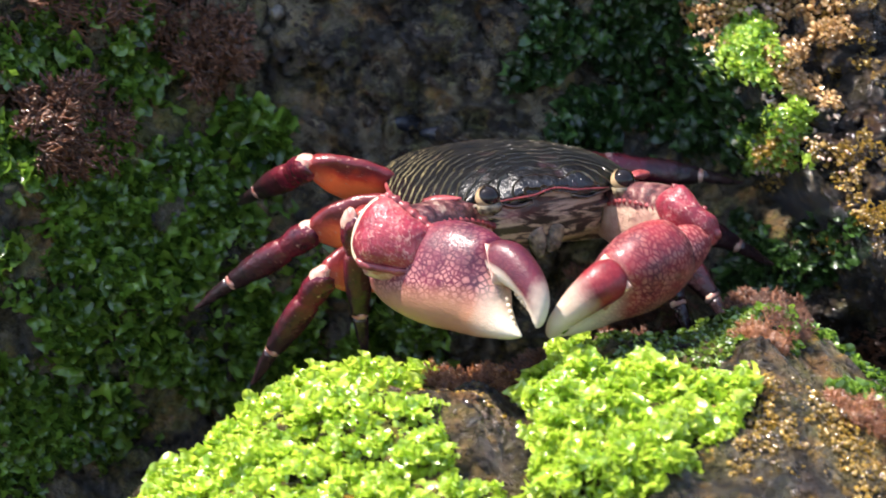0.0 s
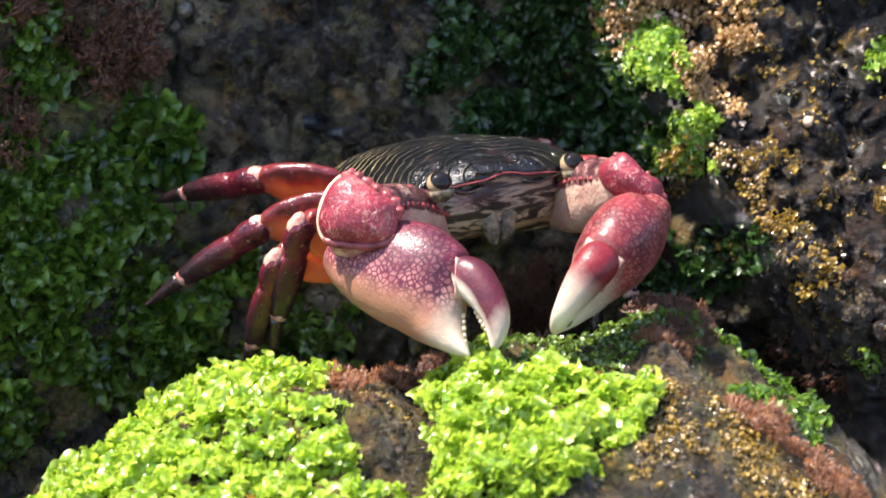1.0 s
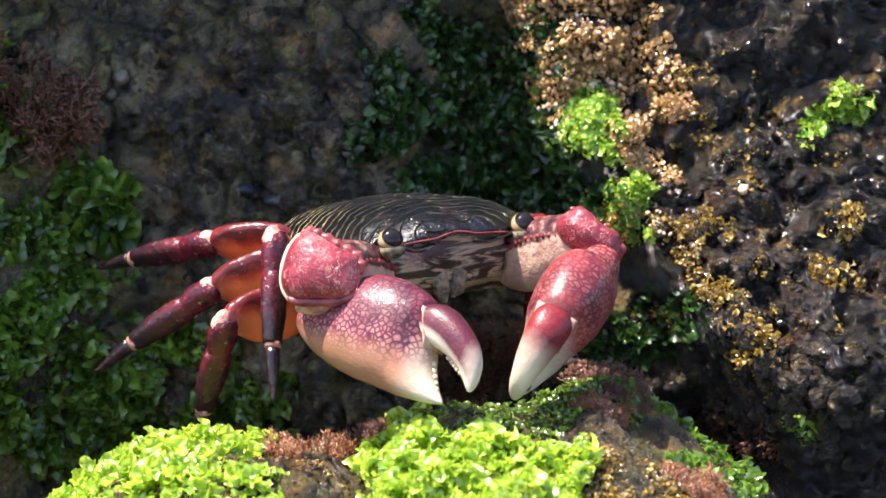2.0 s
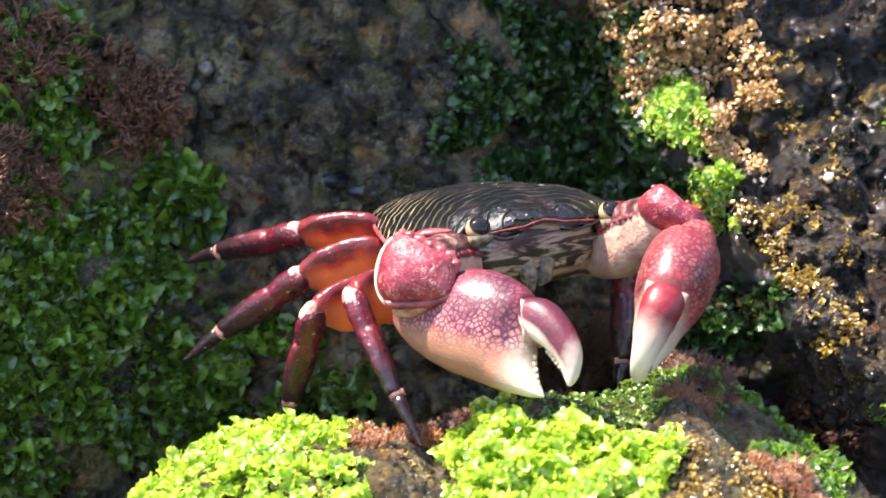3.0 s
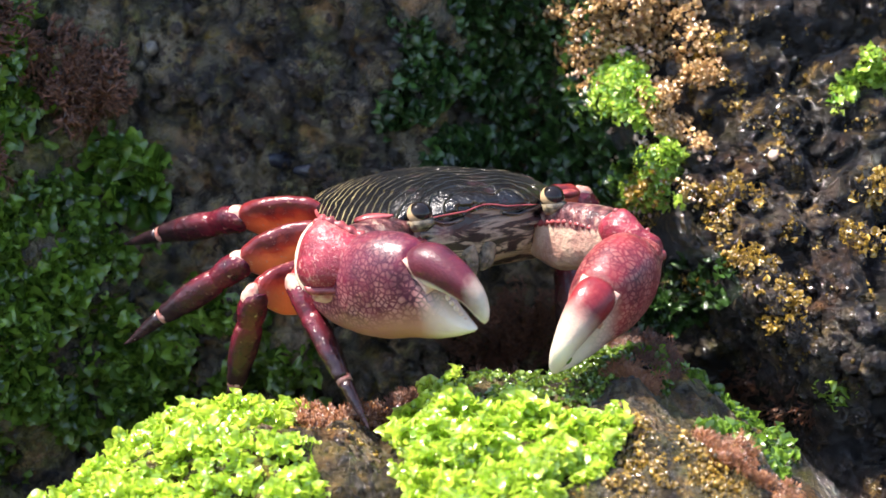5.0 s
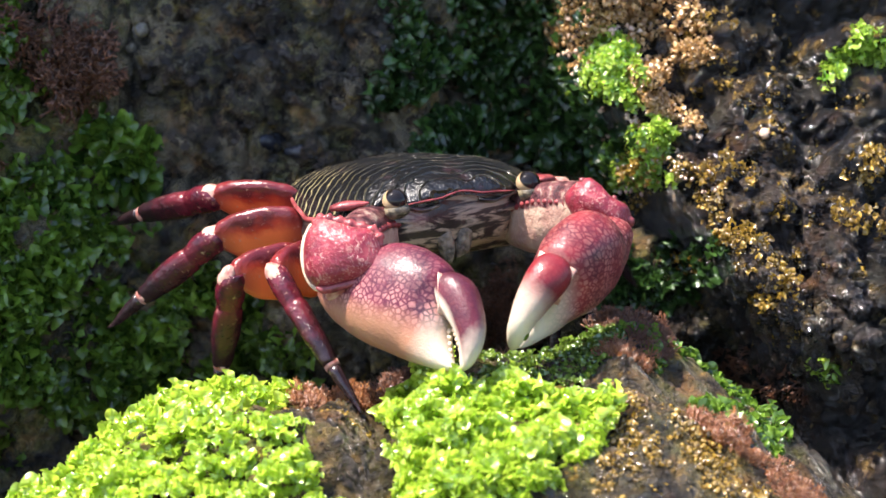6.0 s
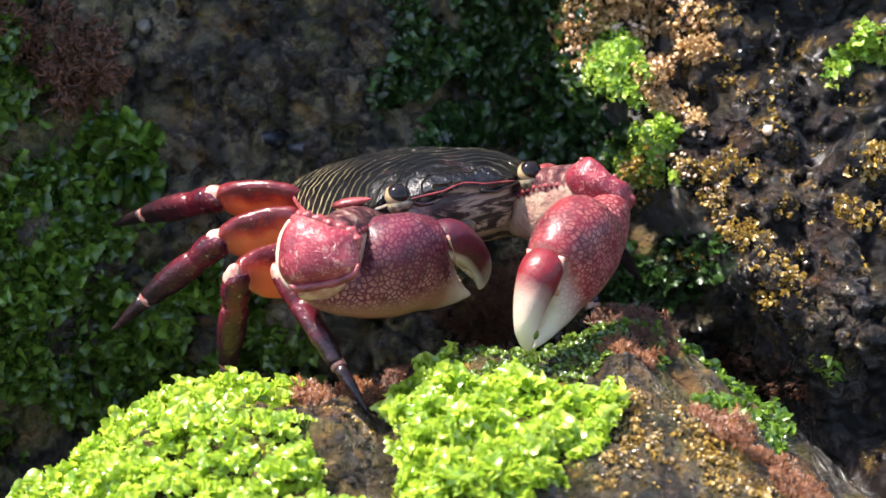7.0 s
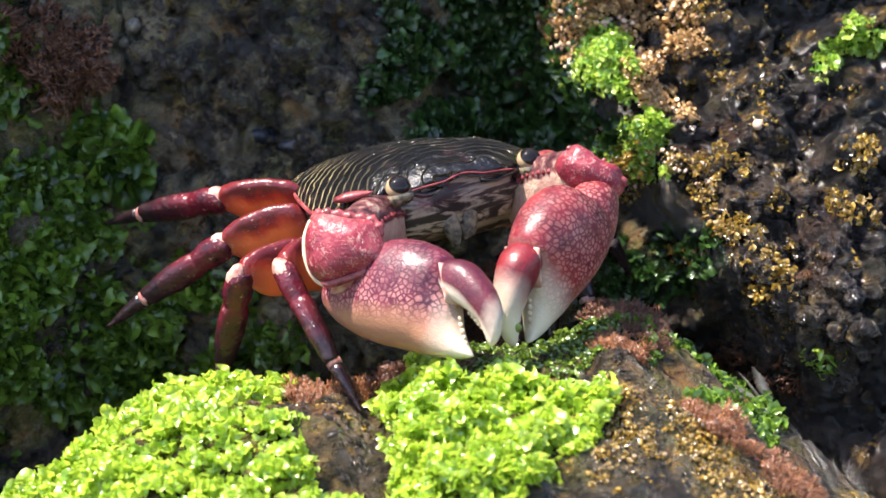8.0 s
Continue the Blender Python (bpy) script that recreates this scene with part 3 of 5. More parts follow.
def growth(name, templates, spots, mat, label, category="seaweed", sink=0.0):
    """Many small pieces joined into one patch. spots: place (u, v, w), way it grows, size in centimetres."""
    verts, faces, k, r = [], [], 0, random.Random(len(spots))
    for p, way, size in spots:
        tv, tf = r.choice(templates)
        z = Vector(way).normalized()
        x = z.orthogonal().normalized()
        spin = Matrix.Rotation(r.uniform(0, 6.283), 3, z)
        x = spin @ x
        basis = np.array([tuple(x), tuple(z.cross(x)), tuple(z)]) * size
        local = tv @ basis + np.array(tuple(Vector(p) - z * (sink * size)))
        verts.append(local)
        faces += [tuple(i + k for i in f) for f in tf]
        k += len(tv)
    all_v = np.concatenate(verts) * 0.01
    turned = all_v @ np.array(AXES.transposed()) + np.array(HEART)
    ob = new(name, mesh_of(name, turned.tolist(), faces, mat, True, 1.0))
    return tagged(ob, label, category, kind="stuff")


def wall_spot(u, v):
    w, e = wall_at(u, v), 0.12
    n = Vector((-(wall_at(u + e, v) - w) / e, -(wall_at(u, v + e) - w) / e, 1)).normalized()
    return Vector((u, v, w)), n


def ledge_spot(u, turn):
    p = ledge_at(u, turn)
    a, b = ledge_at(u + 0.1, turn) - p, ledge_at(u, turn + 0.03) - p
    n = b.cross(a).normalized()
    return p, (n if n.z + n.y > 0 else -n)


def jitter(r, k=0.6):
    return Vector((r.uniform(-k, k), r.uniform(-k, k), r.uniform(-k, k)))


def wall_patch(count, area, size, seed, droop=0.5, cover=0.45, freq=0.9, spread_k=0.7, heap=0.0):
    """Spots on the wall inside a soft round area (u, v, half width, half height), thinned by noise into clumps."""
    r, out, tries = random.Random(seed), [], 0
    while len(out) < count and tries < count * 12:
        tries += 1
        a, b = r.gauss(0, 0.5), r.gauss(0, 0.5)
        if a * a + b * b > 1.3:
            continue
        u, v = area[0] + a * area[2], area[1] + b * area[3]
        if noise.noise(Vector((u * freq, v * freq, seed))) < -cover + 0.35 * (a * a + b * b):
            continue
        p, n = wall_spot(u, v)
        out.append((p + n * (heap * max(0.0, 1 - a * a - b * b) * r.random() - 0.05), n + Vector((0, -droop, 0)) + jitter(r, spread_k), r.uniform(*size)))
    return out


def ledge_patch(count, area, size, seed, cover=0.4, freq=1.0, lift=0.8, heap=0.0, bare=()):
    """The same on the ledge: area is (u, turn, half width, half turn)."""
    r, out, tries = random.Random(seed), [], 0
    while len(out) < count and tries < count * 12:
        tries += 1
        a, b = r.uniform(-1, 1), r.uniform(-1, 1)
        if a * a + b * b > 1:
            continue
        u, t = area[0] + a * area[2], area[1] + b * area[3]
        if any(((u - x) / p) ** 2 + ((t - y) / q) ** 2 < 1 + 0.5 * noise.noise(Vector((u * 2, t * 9, 1))) for x, y, p, q in bare):
            continue
        if noise.noise(Vector((u * freq, t * 4 * freq, seed))) < -cover + 0.4 * (a * a + b * b) ** 2:
            continue
        p, n = ledge_spot(u, t)
        mound = 0.34 * noise.noise(p * 1.5) + 0.26 * (1 - 2 * abs(noise.noise(p * 2.3 + Vector((2, 4, 6))))) - 0.12 + 0.10 * noise.noise(p * 5.0)
        out.append((p + n * (mound * heap - 0.02), n * lift + jitter(r, 0.5) + noise.noise_vector(p * 2.2) * 0.9, size[0] + (size[1] - size[0]) * r.random() ** 1.7))
    return out


growth("sea_lettuce", FRILLS, ledge_patch(7600, (-3.1, 0.42, 2.9, 0.50), (0.08, 0.30), 1, 0.5, heap=1.35, bare=((-1.05, 0.28, 1.15, 0.16), (-0.15, 0.48, 0.78, 0.32))), LIT_LEAF, "ruffled green sea lettuce brightened for the sunlit ledge")
growth("sea_lettuce", FRILLS, ledge_patch(6600, (1.9, 0.40, 2.1, 0.40), (0.08, 0.30), 2, 0.45, heap=1.35, bare=((2.75, 0.08, 1.5, 0.30), (-0.15, 0.48, 0.70, 0.32), (4.75, 0.36, 0.75, 0.24))), LIT_LEAF, "green sea lettuce under the claws, brightened for sun")
# This darker growth paints the claws' shade onto the crest.
growth("moss", FRILLS, ledge_patch(3600, (2.6, 0.10, 1.7, 0.30), (0.06, 0.17), 7, 0.8, heap=0.25), SHADE_AND_SCRAP_GREEN, "fine moss on the ledge crest, claw shade in its green")
growth("sea_lettuce", FRILLS, ledge_patch(500, (0.3, 0.75, 1.4, 0.15), (0.12, 0.26), 3, 0.1, heap=0.6), LIT_LEAF, "thin green weed on the rock front")
growth("sea_lettuce", FRILLS, ledge_patch(260, (6.0, 0.2, 1.4, 0.25), (0.14, 0.3), 4, 0.0), SHADE_LEAF, "shade-toned green weed on the ledge end")
growth("golden_weed", LUMPS, ledge_patch(900, (5.0, 0.60, 2.4, 0.25), (0.02, 0.08), 5, 0.0, 2.2), GOLD_WEED, "knobbly golden weed crust on the ledge", sink=0.45)
growth("golden_weed", LUMPS[:2] + FRILLS[:6], ledge_patch(2400, (4.8, 0.68, 2.0, 0.20), (0.03, 0.11), 8, 0.2, 1.4, heap=0.5), GOLD_WEED, "bright golden weed on the ledge front")
growth("golden_weed", LUMPS, ledge_patch(420, (-1.05, 0.30, 1.1, 0.16), (0.03, 0.11), 6, 0.1, 2.0), GOLD_WEED, "knobbly golden weed crust on bare rock", sink=0.3)


def tuft(u, turn, wide, count, seed, label, mat=RED_WEED, size=(0.28, 0.5)):
    return growth("red_weed_tuft", SPRIGS, ledge_patch(count, (u, turn, wide, wide * 0.13), size, seed, 1.0), mat, label)


tuft(-0.55, 0.07, 0.75, 120, 11, "rust-red coralline weed tuft on the ledge crest")
tuft(4.25, 0.26, 0.45, 110, 12, "rust-red coralline weed tuft beside green weed", size=(0.18, 0.32))
tuft(5.55, 0.56, 0.55, 130, 13, "rust-red coralline weed tuft on golden rock", size=(0.20, 0.40))
tuft(6.6, 0.62, 0.50, 90, 14, "rust-red coralline weed tuft on the ledge end", size=(0.20, 0.40))

for u, wide, seed in ((0.75, 0.8, 15), (1.7, 0.7, 16), (4.6, 0.7, 17)):
    growth("brown_weed", SPRIGS, ledge_patch(150, (u, -0.22, wide, 0.12), (0.35, 0.6), seed, 1.0), BROWN_WEED, "dark red-brown feathery weed behind the ledge crest")

growth("sea_lettuce", FRILLS, ledge_patch(700, (5.3, -0.10, 1.7, 0.26), (0.10, 0.26), 18, 0.2, heap=0.3), SHADE_LEAF, "shade-toned green weed over the shaded ledge crest")
growth("brown_weed", SPRIGS, ledge_patch(220, (4.9, 0.02, 1.4, 0.20), (0.16, 0.32), 19, 0.1), BROWN_WEED, "brown feathery weed over the shaded ledge crest")
LEFT_WEED = (((-8.2, 1.5, 2.6, 3.0), 1800, 21), ((-6.2, -0.6, 2.6, 2.6), 2100, 22), ((-8.5, -3.0, 2.6, 2.4), 1300, 23), ((-3.8, -2.2, 3.0, 2.0), 1700, 24))
BLADE_MESHES = [mesh_of("blade", v.tolist(), f, SHADE_LEAF) for v, f in FRILLS]


def single_blades(patch, spots, seed):
    """The largest leaves of a patch, each an object of its own."""
    r = random.Random(seed)
    for p, way, size in spots:
        ob = new("blade", r.choice(BLADE_MESHES))
        ob.parent = patch
        z = (AXES @ Vector(way)).normalized()
        x = Matrix.Rotation(r.uniform(0, 6.283), 3, z) @ z.orthogonal().normalized()
        m = Matrix((x, z.cross(x), z)).transposed().to_4x4()
        ob.matrix_basis = Matrix.Translation(P(*p)) @ m @ Matrix.Diagonal((size, size, size, 1))


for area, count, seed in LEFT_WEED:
    patch = growth("sea_lettuce", FRILLS + BLADES[3:6], wall_patch(int(count * 1.35), area, (0.14, 0.42), seed, 0.8, 0.12, 1.0, 0.9), SHADE_LEAF, "sea lettuce hanging on the shaded rock, shade in its green")
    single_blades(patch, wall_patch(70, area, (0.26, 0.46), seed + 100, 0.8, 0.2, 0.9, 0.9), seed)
growth("sea_lettuce", FRILLS, wall_patch(900, (-7.2, 4.0, 1.7, 1.5), (0.12, 0.34), 44, 0.6, 0.1, 1.5, heap=0.4), SHADE_LEAF, "small green leaves among brown weed")
growth("sea_lettuce", BLADES, wall_patch(260, (-4.6, 2.2, 0.8, 0.9), (0.3, 0.6), 25, 0.8, 0.3), SHADE_LEAF, "shade-toned sea lettuce tuft on bare wet rock")
growth("sea_lettuce", BLADES, wall_patch(900, (1.7, 2.9, 1.6, 1.7), (0.2, 0.42), 26, 0.7, 0.2), HOLLOW_SHADE_LEAF, "sea lettuce darkened for the shade of the rock hollow")
# Extra dark leaves stand in for shade over the bare hollow.
growth("sea_lettuce", FRILLS + BLADES[:4], wall_patch(900, (2.4, 4.7, 1.9, 1.3), (0.16, 0.36), 65, 0.7, 0.35), HOLLOW_SHADE_LEAF, "sea lettuce added high in the hollow to darken it")
growth("sea_lettuce", BLADES, wall_patch(700, (3.9, 2.3, 1.4, 1.5), (0.2, 0.42), 27, 0.9, 0.1), HOLLOW_SHADE_LEAF, "wet sea lettuce darkened for the shaded cleft")
growth("sea_lettuce", BLADES, wall_patch(600, (4.8, -0.6, 1.7, 1.3), (0.14, 0.34), 45, 0.7, 0.1), HOLLOW_SHADE_LEAF, "green sea lettuce darkened for shade low in the cleft")
growth("brown_weed", SPRIGS, wall_patch(220, (2.6, -1.0, 1.8, 0.9), (0.3, 0.55), 46, 0.3, 0.3), BROWN_WEED, "dark brown weed low in the cleft")
growth("sea_lettuce", FRILLS, wall_patch(900, (4.68, 3.35, 0.55, 0.85), (0.09, 0.20), 28, 0.1, 0.4, 1.6, 0.45, heap=0.4), LIT_BOULDER_LEAF, "green sea lettuce brightened for the lit boulder edge")
growth("sea_lettuce", FRILLS, wall_patch(260, (5.4, 2.2, 0.32, 0.6), (0.08, 0.18), 30, 0.1, 0.2, 1.8, 0.45, heap=0.4), LIT_BOULDER_LEAF, "small green weed fringe on the boulder edge")
growth("sea_lettuce", FRILLS, wall_patch(420, (9.0, 3.4, 0.65, 0.7), (0.10, 0.24), 29, 0.2, 0.2, 1.4), LIT_BOULDER_LEAF, "green sea lettuce on the far boulder, brightened for sun")
growth("golden_weed", BLADES, wall_patch(300, (6.5, 3.6, 1.5, 2.0), (0.05, 0.14), 31, -0.2, 0.0, 2.2), GOLD_WEED, "knobbly golden-brown weed on the sunlit boulder", sink=0.3)
GOLD_CLUMPS = ((6.7, 0.15, 0.35, 0.28, 90), (7.15, -0.75, 0.35, 0.45, 110), (8.6, 0.45, 0.4, 0.28, 80), (5.2, 1.55, 0.25, 0.35, 90), (6.4, 1.35, 0.55, 0.22, 90), (8.9, 1.5, 0.4, 0.4, 80))
TAN_CLUMPS = ((4.75, 4.7, 0.65, 0.5, 420), (5.5, 3.35, 0.3, 0.2, 100), (6.15, 3.65, 0.3, 0.22, 90), (5.7, 2.5, 0.15, 0.2, 45), (5.7, 4.7, 0.35, 0.3, 120))
for seed, (u, v, wide, high, count) in enumerate(GOLD_CLUMPS):
    growth("golden_weed", BLADES, wall_patch(count, (u, v, wide, high), (0.06, 0.16), 60 + seed, 0.1, 0.5, 2.0, 0.45, heap=0.5), GOLD_WEED, "bright golden weed clump standing out from the boulder", sink=0.2)
for seed, (u, v, wide, high, count) in enumerate(TAN_CLUMPS):
    growth("tan_weed", BLADES, wall_patch(count, (u, v, wide, high), (0.05, 0.14), 80 + seed, 0.1, 0.6, 2.0, 0.45, heap=0.4), TAN_WEED, "wet tan weed crust on the sunlit boulder edge", sink=0.2)
growth("golden_weed", BLADES, wall_patch(220, (7.2, 0.2, 1.6, 2.0), (0.05, 0.14), 32, 0.0, -0.1, 2.2), GOLD_WEED, "knobbly golden-brown weed lower on the boulder", sink=0.3)
for area, count, seed in (((-7.4, 4.4, 1.6, 1.1), 120, 41), ((-5.5, 3.5, 0.8, 0.8), 200, 42), ((-8.0, 2.0, 1.4, 0.9), 200, 43)):
    growth("brown_weed", COARSE_SPRIGS, wall_patch(int(count * 0.8), area, (0.35, 0.75), seed, 0.3, 0.05, 1.3, heap=0.5), BROWN_WEED, "brown feathery weed on the shaded rock")



def edge_patch(count, near, far, low, high, size, seed, cover=0.1, freq=2.0):
    """Spots along the boulder's lit edge, from near to far beyond it, between two heights, in clumps."""
    r, out, tries = random.Random(seed), [], 0
    while len(out) < count and tries < count * 12:
        tries += 1
        v = r.uniform(low, high)
        u = along(v, EDGE) + near + (far - near) * r.random() ** 1.4
        if noise.noise(Vector((u * freq, v * freq, seed))) < -cover:
            continue
        p, n = wall_spot(u, v)
        out.append((p + n * r.uniform(-0.02, 0.12), n + jitter(r, 0.5), r.uniform(*size)))
    return out


growth("tan_weed", LUMPS[:3] + FRILLS[:9], edge_patch(2900, -0.15, 2.5, 3.5, 6.5, (0.03, 0.14), 101), TAN_WEED, "wet tan beads of weed on the boulder edge")
growth("tan_weed", LUMPS[:3] + FRILLS[:9], edge_patch(1000, 0.5, 1.6, 2.2, 3.6, (0.03, 0.12), 102, 0.0), TAN_WEED, "wet tan beads of weed beside green weed")
growth("golden_weed", LUMPS[:3] + FRILLS[:9], edge_patch(650, -0.15, 1.1, -0.4, 2.4, (0.03, 0.11), 103, -0.15), GOLD_WEED, "wet golden beads of weed on the boulder edge")
growth("sea_lettuce", FRILLS, edge_patch(900, -0.2, 0.6, 1.2, 4.0, (0.07, 0.18), 104, 0.1, 1.4), LIT_BOULDER_LEAF, "green frill along the boulder edge, brightened for sun")
# Pale beads, part barnacle, stand in for the white sun glints here.
growth("barnacle_crust", LUMPS, edge_patch(420, -0.1, 1.4, 1.0, 6.0, (0.03, 0.11), 105, 0.0, 2.6), PALE_SHELL, "tiny pale barnacle beads standing for sun glints on the boulder edge", "barnacle")
GRIT = rock_material("rock_grit", (0.035, 0.027, 0.022), (0.085, 0.063, 0.047), (0.19, 0.14, 0.095), (0.22, 0.15, 0.06), 0.18)
growth("rock_grit", LUMPS, ledge_patch(1200, (4.4, 0.55, 2.2, 0.36), (0.03, 0.11), 53, 0.2, 1.6), LEDGE_ROCK, "wet grit on the sunlit ledge", "rock", sink=0.25)
growth("rock_grit", LUMPS, ledge_patch(420, (-0.6, 0.42, 1.0, 0.30), (0.03, 0.12), 54, 0.3, 1.6), GRIT, "wet grit on the bare hump of the ledge", "rock", sink=0.2)
growth("rock_grit", LUMPS, wall_patch(1500, (-1.8, 3.0, 3.6, 3.0), (0.05, 0.24), 51, 0.0, 0.2, 1.3, 0.3), GRIT, "pebbly grit set in the dark wet rock", "rock", sink=0.3)
growth("rock_grit", LUMPS, wall_patch(1500, (7.6, 1.6, 2.8, 3.4), (0.03, 0.14), 55, 0.0, 0.4, 1.8, 0.4), GOLD_ROCK, "rough dark grit on the boulder face", "rock", sink=0.2)
growth("golden_weed", LUMPS, wall_patch(700, (7.6, 2.4, 2.6, 2.8), (0.02, 0.08), 56, 0.0, -0.15, 2.4, 0.4), GOLD_WEED, "scattered golden specks of weed on the boulder", sink=0.2)
growth("rock_grit", LUMPS, wall_patch(1500, (6.9, -1.9, 2.0, 1.7), (0.07, 0.34), 57, 0.0, 0.5, 1.4, 0.5), GRIT, "broken wet stones in the dark cleft", "rock", sink=0.2)
growth("brown_weed", COARSE_SPRIGS, wall_patch(110, (7.0, -2.4, 0.9, 0.7), (0.2, 0.42), 58, 0.2, 0.4), BROWN_WEED, "brown weed low in the dark cleft")
growth("sea_lettuce", FRILLS, wall_patch(130, (8.0, -2.1, 0.35, 0.28), (0.10, 0.24), 59, 0.2, 0.6), LIT_BOULDER_LEAF, "small green tuft low on the boulder")
growth("golden_weed", LUMPS + FRILLS[:5], wall_patch(420, (7.4, -1.0, 0.9, 1.3), (0.03, 0.11), 64, 0.0, 0.0, 2.2, 0.4), GOLD_WEED, "golden specks of weed on the dark boulder foot")
growth("rock_grit", LUMPS, wall_patch(600, (7.8, 0.6, 3.0, 3.6), (0.04, 0.22), 52, 0.0, 0.2, 1.3, 0.3), GOLD_ROCK, "pebbly grit set in the boulder face", "rock", sink=0.3)

# ---- small shells ----
def limpet(name, u, v, size, mat, label, category):
    p, n = wall_spot(u, v)
    shape = rough(sweep([((0, 0, 0), (1, 0, 0), (0, 1, 0), size, size * 0.85), ((0, 0, size * 0.5), (1, 0, 0), (0, 1, 0), size * 0.75, size * 0.65), ((0, 0, size * 0.85), (1, 0, 0), (0, 1, 0), size * 0.25, size * 0.22)], 12), size * 0.15, 3 / size, u)
    ob = part(name, shape, mat)
    ob.matrix_basis = Matrix.Translation(P(*p)) @ (AXES @ n).to_track_quat("Z", "Y").to_matrix().to_4x4()
    return tagged(ob, label, category, "barnacles on the wet rock" if name == "barnacle" else "")


limpet("barnacle", -4.45, 4.0, 0.16, SHELLS, "pale grey barnacle on dark wet rock", "barnacle")
limpet("barnacle", -4.25, 4.28, 0.18, SHELLS, "pale grey barnacle beside a smaller one", "barnacle")
limpet("sea_snail", 7.25, 2.1, 0.13, PALE_SHELL, "small peach sea snail on dark rock", "snail")


def mussel(u, v, size, turn, label):
    p, n = wall_spot(u, v)
    shape = rough(loft(((-1.0, 0, 0.05, 0.05), (-0.8, 0, 0.25, 0.2), (-0.2, 0.02, 0.42, 0.30), (0.45, 0.04, 0.46, 0.28), (0.85, 0.02, 0.30, 0.18), (1.0, 0, 0.05, 0.05)), 16, 14, 2.0), 0.04, 2.0)
    ob = part("mussel", ([Vector(c) * size for c in shape[0]], shape[1]), MUSSEL)
    ob.matrix_basis = Matrix.Translation(P(*(p + n * size * 0.12))) @ AXES.to_4x4() @ pose(0, 0, 0, 90, turn, 0)
    return tagged(ob, label, "mussel", "mussels on the wet rock")


mussel(-1.75, 2.15, 0.42, 50, "blue-black mussel wedged in the wet rock")
mussel(-1.25, 1.95, 0.30, -20, "small dark mussel beside another on the rock")


# ---- the crab ----
WIDE = 4.5
crab = tagged(new("shore_crab"), "red and purple striped shore crab feeding on the weedy ledge", "crab")
OUTLINE = ((0, -0.425), (0.13, -0.430), (0.25, -0.415), (0.285, -0.375), (0.36, -0.375), (0.43, -0.40), (0.455, -0.33), (0.485, -0.25), (0.50, -0.12), (0.462, 0.05), (0.375, 0.24), (0.275, 0.35), (0.15, 0.40), (0, 0.405))


def rim(count=72):
    half = glide(OUTLINE, count // 2 + 1)
    pts = [(x * WIDE, y * WIDE) for x, y in half]
    return pts + [(-x, y) for x, y in pts[-2:0:-1]]


def carapace_height(x, y):
    k = (abs(x / (0.5 * WIDE)) ** 3.0 + abs((y + 0.0) / (0.43 * WIDE)) ** 2.6)
    return 0.44 * max(0.0, 1 - k) ** 0.55 - 0.34 * abs(x / (0.5 * WIDE)) ** 2.4 - 0.16 * max(0, -y / (0.43 * WIDE)) ** 3


def carapace_shape():
    ring, verts, faces, levels = rim(), [(0, 0, carapace_height(0, 0))], [], 16
    n = len(ring)
    for k in range(1, levels + 1):
        s = 1 - (1 - k / levels) ** 1.5
        for x, y in ring:
            z = carapace_height(x * s, y * s)
            q = Vector((x * s, y * s, 0)) * 1.7
            verts.append((x * s, y * s, z + 0.035 * noise.noise(q) * (1 - s) * 2 + 0.015 * noise.noise(q * 3.1)))
    for x, y in ring:
        verts.append((x * 0.985, y * 0.985, carapace_height(x, y) - 0.12))
    for i in range(n):
        j = (i + 1) % n
        faces.append((0, 1 + i, 1 + j))
    for k in range(levels):
        for i in range(n):
            j = (i + 1) % n
            a = 1 + k * n
            faces.append((a + i, a + n + i, a + n + j, a + j))
    return verts, faces


def underside_shape():
    ring, verts, faces = rim(), [], []
    n, levels = len(ring), ((0.965, -0.10), (0.94, -0.25), (0.96, -0.40), (0.945, -0.70), (0.90, -0.98), (0.76, -1.20), (0.4, -1.28))
    for s, z in levels:
        for x, y in ring:
            front = max(0.0, -y / (0.43 * WIDE))
            q = Vector((x, y, z))
            verts.append((x * s, y * s + 0.10 * front * (-z) + 0.02, z + 0.05 * noise.noise(q * 2.2) - 0.08 * front * (z > -0.4) - 0.30 * (abs(x) / (0.5 * WIDE)) ** 2.4 * (1 if z > -0.8 else 0.4)))
    for k in range(len(levels) - 1):
        for i in range(n):
            j = (i + 1) % n
            faces.append((k * n + i, k * n + j, (k + 1) * n + j, (k + 1) * n + i))
    faces.append(tuple((len(levels) - 1) * n + i for i in range(n)))
    return verts, faces


def rim_tube(a, b, thick, drop=0.03):
    ring = rim(144)
    pts = [ring[i % len(ring)] for i in range(a, b)]
    rings = []
    for i, (x, y) in enumerate(pts):
        p, q = pts[max(i - 1, 0)], pts[min(i + 1, len(pts) - 1)]
        d = Vector((q[0] - p[0], q[1] - p[1], 0)).normalized()
        k = thick * min(1, 0.25 + i * 0.25, 0.25 + (len(pts) - 1 - i) * 0.25)
        rings.append(((x, y, carapace_height(x, y) - drop), Vector((d.y, -d.x, 0)), Vector((0, 0, 1)), k, k))
    return sweep(rings, 8)


